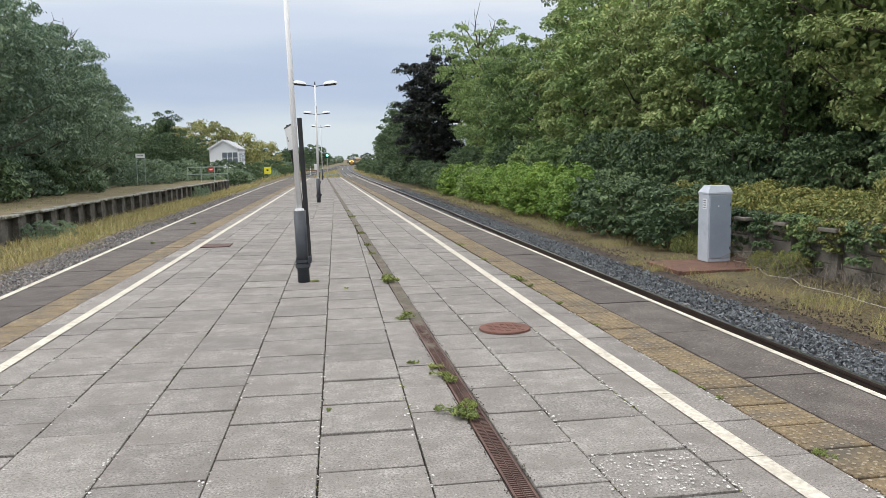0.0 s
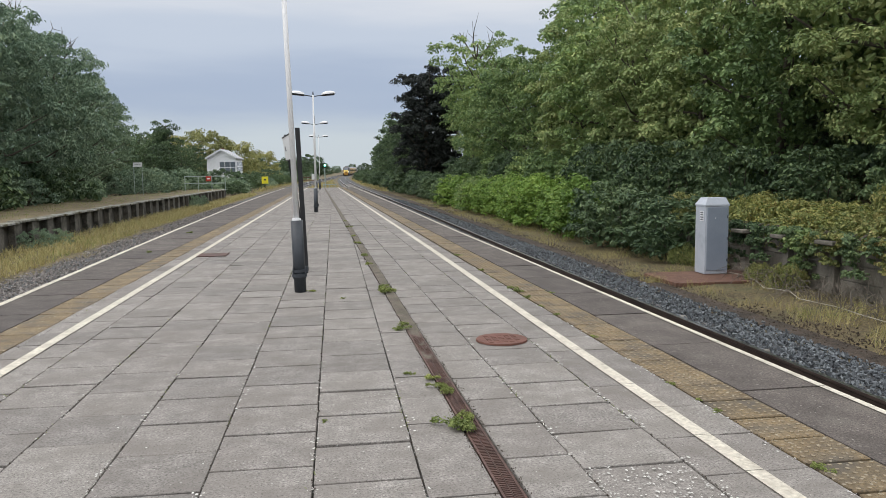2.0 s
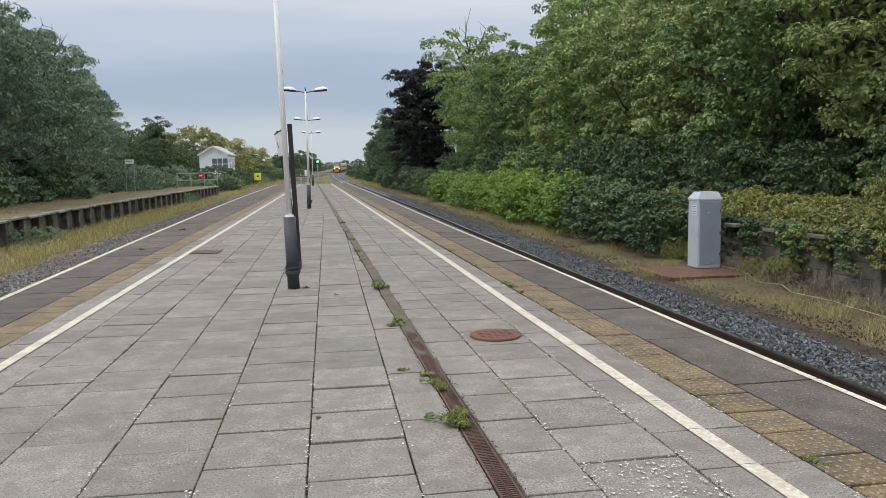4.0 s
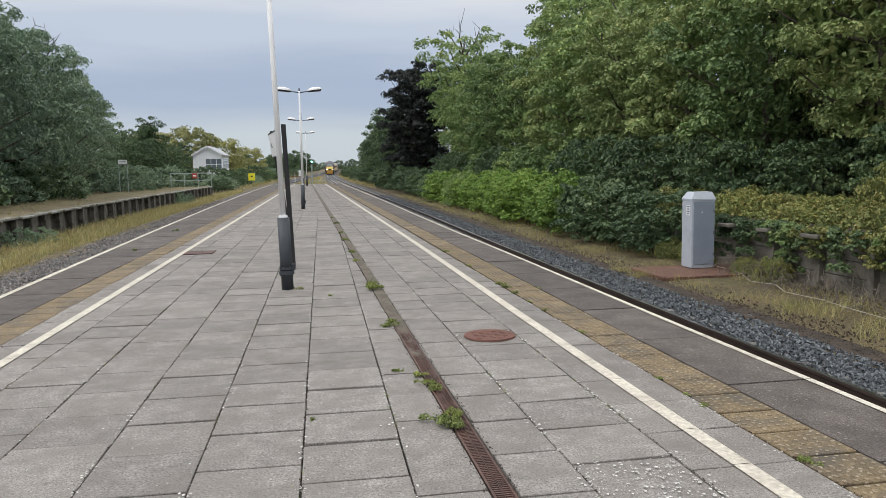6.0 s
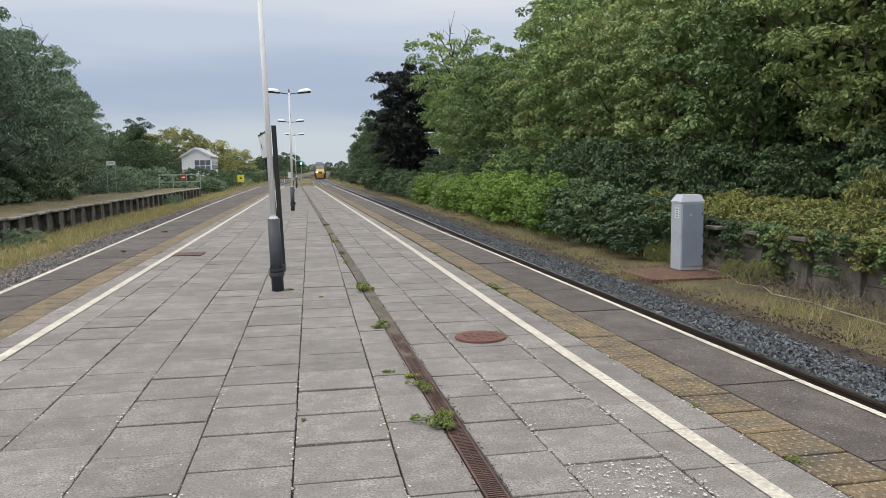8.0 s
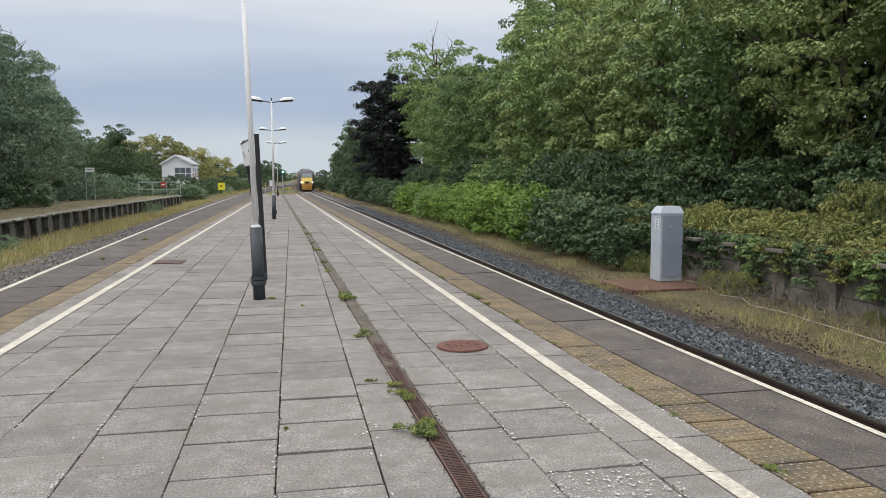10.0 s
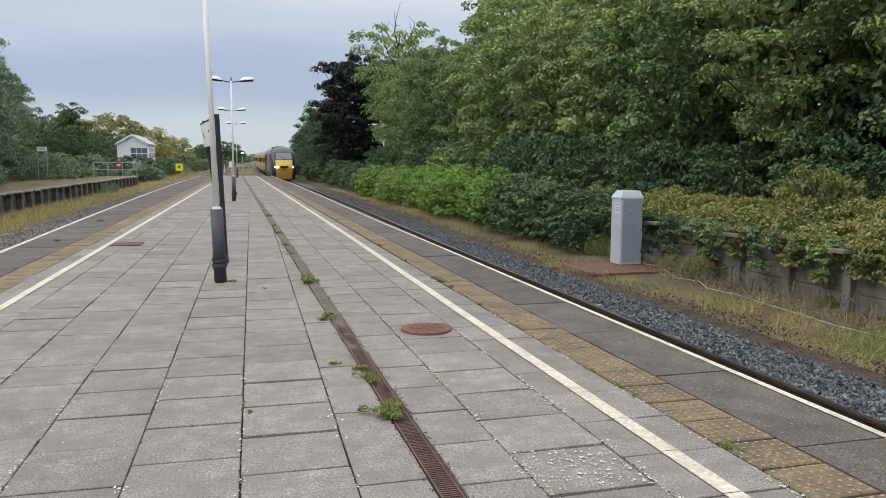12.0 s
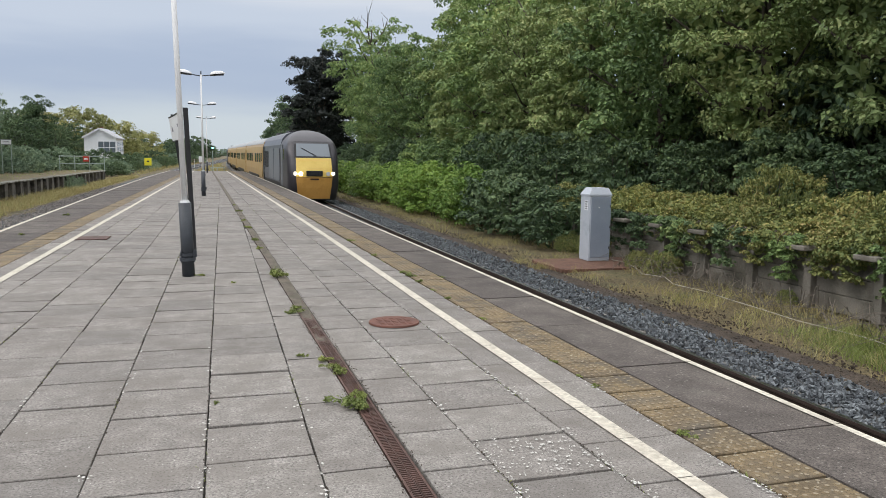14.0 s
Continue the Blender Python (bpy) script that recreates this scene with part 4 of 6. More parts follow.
def build_signal_box():
    b = empty("signal_box", pose(-13.6, 118, -1.0, 0, 0, -4))
    W, D, H = 4.2, 5.6, 5.05
    part("wall", box((0, D / 2, H / 2), (W, D, H)), M_BOX, b, "white boarded walls")
    g = [(-W / 2 - 0.25, H - 0.1), (0, H + 1.25), (W / 2 + 0.25, H - 0.1), (W / 2 + 0.25, H - 0.22), (0, H + 1.1), (-W / 2 - 0.25, H - 0.22)]
    r = part("roof", prism(g, D + 0.5), M_SLATE, b, "pale slate roof", matrix=pose(0, -0.25, 0))
    part("gable", prism([(-W / 2, H - 0.02), (0, H + 1.08), (W / 2, H - 0.02)], 0.12), M_BOX, b, matrix=pose(0, 0.01, 0))
    for s in (-1, 1):
        bg = box((0, -0.28, 0), (W / 2 * 1.22, 0.05, 0.2), 0, pose(s * (W / 4 + 0.06), 0, H + 0.52, 0, s * 29.5, 0))
        part("bargeboard", bg, M_BOX, r)
    part("chimney", box((-0.6, D - 0.6, H + 1.1), (0.4, 0.4, 0.9), 0.02), M_BRICK, r)
    for i in range(8):
        part("wall_board", box((0, -0.012, 0.8 + i * 0.34), (W - 0.04, 0.03, 0.31), 0.006), M_BOX, b)

    def win(x, y, z, w, h, ax):
        wd = part("window", box((x, y, z), (w, 0.08, h) if ax == "x" else (0.08, w, h), 0.01), M_BOX, b, "white framed window")
        nx = 3
        for i in range(nx):
            for j in range(2):
                o = -w / 2 + w * (i + 0.5) / nx
                zz = z - h / 2 + h * (j + 0.5) / 2
                # panes take the same painted-in sky reflection
                if ax == "x":
                    part("pane", box((x + o, y - 0.042, zz), (w / nx - 0.08, 0.006, h / 2 - 0.08)), M_SCREEN, wd)
                else:
                    part("pane", box((x + 0.042, y + o, zz), (0.006, w / nx - 0.08, h / 2 - 0.08)), M_SCREEN, wd)
    win(0.85, -0.03, 3.6, 2.3, 1.7, "x")
    for i in range(3):
        win(W / 2 + 0.02, 1.05 + i * 1.75, 3.75, 1.6, 1.4, "y")
    tagged(b, "white timber signal box with many-paned windows and slate roof", "signal box")


# ---- plants ----
def leaf_cloud(rng, clumps, n, size, aspect=0.6, droop=0.0, up=0.35):
    """Leaves in tufts: every clump (x, y, z, radius, flatness) bears tufts on its skin, and leaves roof each tuft."""
    subs = []
    for x, y, z, r, fl in clumps:
        for _ in range(8):
            q = rng.randn(3)
            q /= np.linalg.norm(q)
            if q[2] < -0.3:
                q[2] = -q[2]
            k_ = r * rng.uniform(0.45, 0.8)
            subs.append((x + q[0] * k_, y + q[1] * k_, z + q[2] * k_ * fl, r * rng.uniform(0.3, 0.52)))
    subs = np.array(subs)
    C, Rr = subs[:, :3], subs[:, 3]
    w = Rr ** 2
    idx = rng.choice(len(C), n, p=w / w.sum())
    d = rng.randn(n, 3)
    d /= np.linalg.norm(d, axis=1)[:, None]
    flip = (d[:, 2] < -0.1) & (rng.rand(n) < 0.85)
    d[:, 2] = np.where(flip, -d[:, 2], d[:, 2])
    rad = Rr[idx] * (0.78 + 0.28 * rng.rand(n)) * (1 + 0.1 * rng.randn(n))
    P = C[idx] + d * rad[:, None] * np.array([1.1, 1.1, 0.7])
    P[:, 2] -= 0.2 * Rr[idx] * (d[:, 0] ** 2 + d[:, 1] ** 2)
    nrm = d * 0.95 + rng.randn(n, 3) * 0.32 + np.array([0, 0, up + 0.1])
    nrm /= np.linalg.norm(nrm, axis=1)[:, None]
    t = rng.randn(n, 3) * 0.7 + d * np.array([1.0, 1.0, 0.0])
    t[:, 2] -= droop + 0.15
    return blade_quads(rng, P, nrm, t, size, aspect)


def blade_quads(rng, P, nrm, t, size, aspect):
    """A folded four-cornered leaf at each place P, facing nrm, its tip along t."""
    n = len(P)
    t = t - nrm * (t * nrm).sum(1)[:, None]
    t /= np.linalg.norm(t, axis=1)[:, None]
    b = np.cross(nrm, t)
    s = (size * (0.55 + 0.9 * rng.rand(n)))[:, None]
    V = np.stack([P - t * s * 0.5, P + b * s * aspect * 0.5 + nrm * s * 0.08, P + t * s * 0.5 - nrm * s * 0.12, P - b * s * aspect * 0.5 + nrm * s * 0.08], 1).reshape(-1, 3)
    return V, np.arange(4 * n).reshape(n, 4)


def spread_out(rng, draw, count, gap, tries=3000):
    """Up to count places from draw(), each at least gap apart from the others, so that hollows stay between the clumps."""
    got = []
    for _ in range(tries):
        p_ = np.array(draw())
        if all(((p_ - q) ** 2).sum() > gap * gap for q in got):
            got.append(p_)
            if len(got) == count:
                break
    return got


def inner_leaves(rng, draw, n, size):
    """The shaded foliage deep inside a crown."""
    P = np.array([draw() for _ in range(n)])
    nrm = rng.randn(n, 3)
    nrm /= np.linalg.norm(nrm, axis=1)[:, None]
    return blade_quads(rng, P, nrm, rng.randn(n, 3), size, 0.7)


def join_quads(*sets):
    V = np.concatenate([v for v, _ in sets])
    F, k = [], 0
    for v, f in sets:
        F.append(f + k)
        k += len(v)
    return V, np.concatenate(F)


def tube(points, radii, seg=7):
    """A tapering round limb along points."""
    V, F = [], []
    pts = [Vector(p_) for p_ in points]
    for i, p_ in enumerate(pts):
        d = (pts[min(i + 1, len(pts) - 1)] - pts[max(i - 1, 0)]).normalized()
        a = d.orthogonal().normalized()
        b = d.cross(a)
        for k in range(seg):
            an = 2 * math.pi * k / seg
            V.append(p_ + (a * math.cos(an) + b * math.sin(an)) * radii[i])
    for i in range(len(pts) - 1):
        for k in range(seg):
            F.append((i * seg + k, i * seg + (k + 1) % seg, (i + 1) * seg + (k + 1) % seg, (i + 1) * seg + k))
    return [tuple(v) for v in V], F


def tree_meshes(kind, seed, h, spread, nleaf, leaf, material, crown_low=0.12, aspect=0.6, droop=0.0, clump=0.085, dead=0, fill=1.0):
    """Trunk with limbs that carry the clumps of an uneven crown; hollows between the clumps open on the shaded inside."""
    rng = np.random.RandomState(seed)
    V, F = [], []

    def limb(pts, rad):
        v, f = tube(pts, rad)
        k = len(V)
        V.extend(v)
        F.extend([tuple(i + k for i in q) for q in f])
    lean = rng.uniform(-0.05, 0.05, 2) * h
    trunk = [(0, 0, -0.3), (lean[0] * 0.2, lean[1] * 0.2, h * 0.3), (lean[0] * 0.6, lean[1] * 0.6, h * 0.6), (lean[0], lean[1], h * 0.92)]
    limb(trunk, [0.022 * h, 0.017 * h, 0.011 * h, 0.003 * h])
    ph = rng.uniform(0, 6.28, 4)

    def at(u, a, k):
        v = (u - crown_low) / (1 - crown_low)
        prof = math.sin(math.pi * (0.10 + 0.80 * v)) ** 0.65
        wob = 0.9 + 0.13 * math.sin(2 * a + ph[0] + 5 * v) + 0.12 * math.sin(3 * a + ph[1] - 7 * v) + 0.10 * math.sin(5 * a + ph[2] + 11 * v)
        r_ = spread * prof * wob * k
        return lean[0] * u + math.cos(a) * r_, lean[1] * u + math.sin(a) * r_, u * h * (1 + 0.04 * math.sin(2 * a + ph[3]))

    def outer():
        return at(crown_low + (0.94 - crown_low) * rng.rand() ** 0.9, rng.rand() * 6.283, rng.uniform(0.72, 1.02))

    def inner():
        return at(crown_low + (0.88 - crown_low) * rng.rand(), rng.rand() * 6.283, 0.68 * math.sqrt(rng.rand()))
    rp = clump * h
    places = spread_out(rng, outer, 150, rp * 1.3)
    clumps = [(*p_, rp * rng.uniform(0.6, 1.15), 0.75) for p_ in places]
    for p_ in places[:16]:
        tip = Vector(p_)
        b0 = Vector((lean[0] * 0.5, lean[1] * 0.5, max(h * 0.12, tip.z * 0.72)))
        mid = b0.lerp(tip, 0.55) + Vector((0, 0, -0.04 * h))
        u = min(1.0, b0.z / h)
        limb([b0, mid, tip], [0.010 * h * (1 - u * 0.7), 0.006 * h * (1 - u * 0.6), 0.0015 * h])
    for i in range(dead):
        a = rng.uniform(0, 6.28)
        b0 = Vector((lean[0] * 0.9, lean[1] * 0.9, h * 0.8))
        p1 = b0 + Vector((math.cos(a), math.sin(a), 1.3)) * h * 0.09
        p2 = p1 + Vector((math.cos(a + 0.5) * 0.7, math.sin(a + 0.5) * 0.7, 1.3)) * h * 0.07
        limb([b0, p1, p2], [0.006 * h, 0.004 * h, 0.001 * h])
        for _ in range(5):
            q = p1.lerp(p2, rng.rand())
            limb([q, q + Vector(rng.randn(3) * 0.04 * h) + Vector((0, 0, 0.04 * h))], [0.002 * h, 0.0008 * h])
    tm = array_mesh(kind + "_trunk", V, F, M_BARK, True)
    lv, lf = join_quads(leaf_cloud(rng, clumps, nleaf, leaf, aspect, droop), inner_leaves(rng, inner, int(2600 * fill), 0.026 * h))
    cm = array_mesh(kind + "_crown", lv, lf, material)
    return tm, cm


def plant_tree(name, meshes, m, scale, label, category="tree", group=""):
    t = empty(name, m)
    t.scale = scale
    for nm, me in zip(("trunk", "crown"), meshes):
        o = new(nm, me)
        o.parent = t
    tagged(t, label, category, group)
    return t


def bush_mesh(seed, w, l, h, nleaf, leaf, material, aspect=0.6, lumps=60, droop=0.0, lump=0.14):
    """A wide shrub without a trunk that shows: lumps of leaves over a rounded mass, down to the ground."""
    rng = np.random.RandomState(seed)

    def at(k):
        q = rng.randn(3)
        q /= np.linalg.norm(q)
        q = np.sign(q) * np.abs(q) ** 0.7
        return q[0] * w * 0.5 * k, q[1] * l * 0.5 * k, h * (0.06 + 0.8 * abs(q[2]) * k)
    r0 = lump * h
    cl = [(*p_, r0 * rng.uniform(0.65, 1.2), 0.8) for p_ in spread_out(rng, lambda: at(rng.uniform(0.8, 1.0)), lumps, r0 * 1.05)]
    V, F = join_quads(leaf_cloud(rng, cl, nleaf, leaf, aspect, droop), inner_leaves(rng, lambda: at(0.72 * rng.rand() ** 0.4), 300, min(0.3, 0.10 * h) if h < 5 else 0.1 * h))
    V[:, 2] = np.maximum(V[:, 2], -0.12 + 0.05 * rng.rand(len(V)))
    tv, tf = [], []
    for i in range(7):
        c = cl[rng.randint(len(cl))]
        v, f = tube([(c[0] * 0.4, c[1] * 0.4, -0.2), (c[0] * 0.7, c[1] * 0.7, c[2] * 0.5), c[:3]], [0.03, 0.02, 0.008], 5)
        k = len(tv)
        tv.extend(v)
        tf.extend([tuple(j + k for j in q) for q in f])
    return array_mesh("stems", tv, tf, M_BARK, True), array_mesh("foliage", V, F, material)


def plant_bush(name, meshes, m, scale, label, group=""):
    t = empty(name, m)
    t.scale = scale
    for nm, me in zip(("stems", "foliage"), meshes):
        o = new(nm, me)
        o.parent = t
        tagged(o, kind="stuff")
    tagged(t, label, "shrub", group)
    return t


def build_right_trees():
    rng = random.Random(21)
    # b, e and n have paler leaves that stand for light on the treetops
    T = {
        "a": tree_meshes("ash", 1, 12.0, 3.8, 19000, 0.22, G_MIX, 0.06),
        "b": tree_meshes("maple", 2, 12.0, 4.0, 17000, 0.23, G_MIX, 0.05),
        "c": tree_meshes("willow", 3, 12.0, 3.6, 17000, 0.22, G_MIX, 0.08, aspect=0.45, dead=3),
        "d": tree_meshes("beech", 4, 12.0, 3.3, 20000, 0.24, G_DARK, 0.03, clump=0.085),
        "e": tree_meshes("elm", 6, 12.0, 3.4, 9000, 0.20, G_MIX, 0.34, clump=0.075, dead=3, fill=0.25),
        "f": tree_meshes("sycamore", 7, 12.0, 3.8, 20000, 0.21, G_LIGHT, 0.05, dead=1),
        "n": tree_meshes("field_maple", 9, 12.0, 4.4, 36000, 0.14, G_LIGHT, 0.16),
        "g": tree_meshes("oak", 8, 12.0, 4.2, 6000, 0.38, G_DEEP, 0.05, clump=0.1, fill=0.6),
    }
    L = {"a": "tall green ash tree on the overgrown bank", "b": "tall green maple tree on the overgrown bank", "c": "green willow with bare twigs among its top branches",
         "d": "dark bronze-leaved beech tree with a dense crown", "e": "open-crowned green tree standing above the bank", "f": "light yellow-green sycamore tree on the overgrown bank", "g": "deep green oak tree standing behind the bank", "n": "dense green field maple on the overgrown bank"}
    rows = [
        # (16.8, 9.5) is out of view, added only to shade and close the bank
        (16.8, 9.5, 11.5, "g"), (16.4, 14.5, 11.5, "n"), (16.4, 19.5, 10.5, "n"), (15.8, 24.5, 9.4, "b"), (15.2, 29.0, 8.8, "f"), (15.0, 33.5, 8.8, "f"), (15.2, 38.0, 9.6, "b"),
        (15.2, 43.0, 10.0, "f"), (15.0, 48.0, 9.0, "b"), (14.8, 53.5, 9.4, "a"), (14.8, 59.5, 9.2, "c"), (15.0, 66.0, 9.8, "c"), (15.2, 73.0, 14.2, "e"), (17.0, 75.0, 10.4, "a"), (17.5, 82.0, 10.6, "c"),
        (12.5, 87.0, 13.2, "d"), (14.6, 89.0, 13.4, "d"), (12.9, 103.0, 9.6, "g"), (13.0, 113.0, 9.4, "g"), (13.4, 124.0, 9.2, "g"), (13.8, 137.0, 8.8, "g"),
        (14.4, 152.0, 8.4, "g"), (15.8, 170.0, 8.0, "g"), (18.0, 192.0, 8.0, "g"), (21.5, 218.0, 7.8, "g"), (26.0, 250.0, 8.0, "g"),
        # (20.0, 12.0) and (23.5, 16.0) are likewise unseen, added for shade
        (20.0, 12.0, 14.0, "g"), (20.0, 20.0, 12.0, "f"), (19.6, 27.5, 10.6, "e"), (20.0, 34.0, 10.8, "e"), (19.6, 41.0, 11.8, "f"), (20.0, 48.5, 13.5, "e"), (21.8, 58.0, 15.5, "e"), (24.5, 56.0, 15.5, "e"),
        (23.5, 16.0, 14.0, "g"), (25.0, 25.0, 11.0, "g"), (26.0, 36.0, 12.0, "g"),
    ]
    for x, y, h, k in rows:
        s = h / 12.0
        z = ground_z(x, y) - 0.05
        plant_tree("tree", T[k], pose(x, y, z, 0, 0, rng.uniform(0, 360)), (s * rng.uniform(0.92, 1.1), s * rng.uniform(0.92, 1.1), s), L[k], "tree", "trees on the right-hand bank")
    # shrubs: the hedge along the track and the thicket behind it
    H1 = [bush_mesh(40 + i, 2.6, 3.6, 2.9, 4600, 0.14, G_BRIGHT) for i in range(2)]
    # H2: the shade low on the bank is put into this leaf colour
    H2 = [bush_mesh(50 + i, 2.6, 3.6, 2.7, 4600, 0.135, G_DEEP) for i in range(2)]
    H3 = [bush_mesh(60 + i, 2.3, 3.0, 1.05, 5600, 0.078, G_BRAMBLE, lumps=110, lump=0.21) for i in range(2)]
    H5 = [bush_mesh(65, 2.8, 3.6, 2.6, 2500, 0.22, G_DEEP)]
    H4 = [bush_mesh(70 + i, 2.6, 3.6, 2.7, 4600, 0.135, G_MIX) for i in range(2)]
    y = 22.0
    while y < 74:
        # below y 27 all shrubs get the dark leaves, in place of shade
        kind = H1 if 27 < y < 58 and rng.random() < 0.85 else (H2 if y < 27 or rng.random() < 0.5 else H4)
        lab = {id(H1): "bright green leafy hedge shrub beside the track", id(H2): "dark green hedge shrub beside the track, darkened further for shade", id(H4): "green hedge shrub beside the track"}[id(kind)]
        plant_bush("hedge_shrub", rng.choice(kind), pose(10.6 + rng.uniform(-0.3, 0.3), y, -1.14 + grade(y), 0, 0, rng.choice((0, 180)) + rng.uniform(-20, 20)),
                   (1, 1, rng.uniform(0.78, 0.98)), lab, "trackside hedge")
        y += 2.5
    y = 76.0
    while y < 210:
        plant_bush("hedge_shrub", rng.choice(H5), pose(max(10.6, track_r(y) + 5.4) + rng.uniform(-0.4, 0.4), y, -1.14 + grade(y), 0, 0, rng.uniform(0, 360)), (1.3, 1.3, rng.uniform(0.9, 1.2)), "green hedge shrub beside the track", "trackside hedge")
        y += 4.5
    # thicket behind, and brambles over the old wall
    y = 28.0
    while y < 72:
        # two in three get the leaves darkened for shade
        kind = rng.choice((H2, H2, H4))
        plant_bush("thicket_shrub", rng.choice(kind), pose(13.1 + rng.uniform(-0.4, 0.6), y, ground_z(13, y) - 0.1, 0, 0, rng.uniform(0, 360)),
                   (1.1, 1.1, rng.uniform(0.9, 1.25)), "green thicket shrub under the trees", "thicket on the bank")
        y += 3.0
    # leaf colour, not only the trees above, makes these shrubs shaded
    for x, y, s in ((15.4, 11.6, 0.85), (14.9, 14.4, 0.75), (15.2, 17.6, 0.9), (14.6, 20.6, 0.85), (13.6, 23.2, 0.95), (14.8, 25.6, 1.0), (13.0, 26.6, 0.9)):
        plant_bush("thicket_shrub", H2[int(y) % 2], pose(x, y, ground_z(x, y) - 0.15, 0, 0, rng.uniform(0, 360)), (0.85, 0.85, s), "thicket shrub under the trees, leaves coloured dark for shade", "thicket on the bank")
    y = 12.0
    while y < 46:
        # again the leaves coloured dark for shade
        plant_bush("thicket_shrub", H2[0], pose(18.6 + rng.uniform(-0.6, 0.6), y, ground_z(17, y) - 0.2, 0, 0, rng.uniform(0, 360)), (1.6, 1.6, 1.9), "thicket shrub deep under the trees, leaves coloured dark for shade", "thicket on the bank")
        y += 4.2
    y = 8.0
    while y < 25:
        for x, z, k in ((12.0, -0.32, 1.0), (13.2, -0.05, 0.95)):
            plant_bush("bramble", rng.choice(H3), pose(x + rng.uniform(-0.2, 0.3), y + rng.uniform(-0.5, 0.5), z, 0, 0, rng.choice((0, 180)) + rng.uniform(-15, 15)), (1, 1, k * rng.uniform(0.85, 1.2)),
                       "yellowing bramble growing over the old wall", "brambles on the wall")
        y += 2.3
    # growth hanging down the wall face
    def curtain(seed, material, length):
        rg = np.random.RandomState(seed)
        cl = []
        for _ in range(34):
            y_ = rg.uniform(-0.6, 0.6)
            d_ = length * rg.rand() ** 1.4 * (0.5 + 0.5 * math.cos(y_ * 4))
            cl.append((rg.uniform(-0.16, 0.05), y_, 0.12 - d_, rg.uniform(0.09, 0.17), 0.9))
        V, F = leaf_cloud(rg, cl, 3400, 0.065, 0.75, 0.6)
        tv, tf = [], []
        for c in cl[:9]:
            v, f = tube([(0.1, c[1], 0.2), (-0.05, c[1], 0.1), c[:3]], [0.01, 0.008, 0.004], 5)
            n_ = len(tv)
            tv.extend(v)
            tf.extend([tuple(q_ + n_ for q_ in z_) for z_ in f])
        return array_mesh("stems", tv, tf, M_BARK, True), array_mesh("foliage", V, F, material)
    CU = [curtain(150, G_BRAMBLE, 0.75), curtain(151, G_DEEP, 1.15), curtain(152, G_MIX, 1.0), curtain(153, G_DEEP, 0.95)]
    for y, k in ((7.8, 3), (8.8, 1), (9.7, 2), (10.6, 0), (11.3, 0), (12.3, 2), (13.1, 0), (13.9, 3), (14.9, 0), (15.6, 1), (16.1, 2), (17.3, 3), (18.1, 1), (18.9, 1), (19.8, 2), (20.6, 1), (21.5, 1), (22.4, 3), (23.3, 1)):
        plant_bush("ivy", CU[k], pose(10.9, y, 0.12, 0, 0, rng.uniform(-6, 6)), (1, 1.0, 1.0), "ivy and bramble hanging over the old concrete wall", "ivy on the wall")
    for x, y, s in ((10.6, 15.9, 0.42), (10.5, 16.9, 0.35), (10.75, 19.6, 0.5), (10.9, 12.1, 0.22), (10.3, 20.4, 0.45)):
        plant_bush("shrub", rng.choice(H3), pose(x, y, -1.12, 0, 0, rng.uniform(0, 360)), (s * 0.75, s * 0.7, s * 1.5), "straggly bramble at the foot of the old wall", "brambles on the wall")
    # dead bramble stems arching before the wall
    rg = np.random.RandomState(77)
    tv, tf = [], []
    for _ in range(240):
        y0 = 6.5 + 11 * rg.rand()
        x0 = 9.9 + 0.95 * rg.rand()
        dx, dy, hh = rg.uniform(-0.6, 0.4), rg.uniform(-0.9, 0.9), rg.uniform(0.08, 0.6)
        v, f = tube([(x0, y0, -1.15), (x0 + dx * 0.4, y0 + dy * 0.4, -1.1 + hh), (x0 + dx, y0 + dy, -1.1 + hh * rg.uniform(0.5, 1.0)), (x0 + dx * 1.6, y0 + dy * 1.6, -1.1 + hh * rg.uniform(0.1, 0.5))], [0.007, 0.006, 0.005, 0.003], 4)
        n_ = len(tv)
        tv.extend(v)
        tf.extend([tuple(q_ + n_ for q_ in z_) for z_ in f])
    tagged(new("dead_stems", array_mesh("dead_stems", tv, tf, M_TWIG, True)), "pale dead bramble stems before the old wall", "undergrowth", kind="stuff")
    yb = rng.choice(H3)
    for x, y, s in ((13.2, 15.0, 1.0), (12.9, 11.0, 0.8)):
        plant_bush("bramble", yb, pose(x, y, 0.2, 0, 0, rng.uniform(0, 360)), (0.7, 0.7, 1.4 * s), "yellowing bramble growing over the old wall", "brambles on the wall")


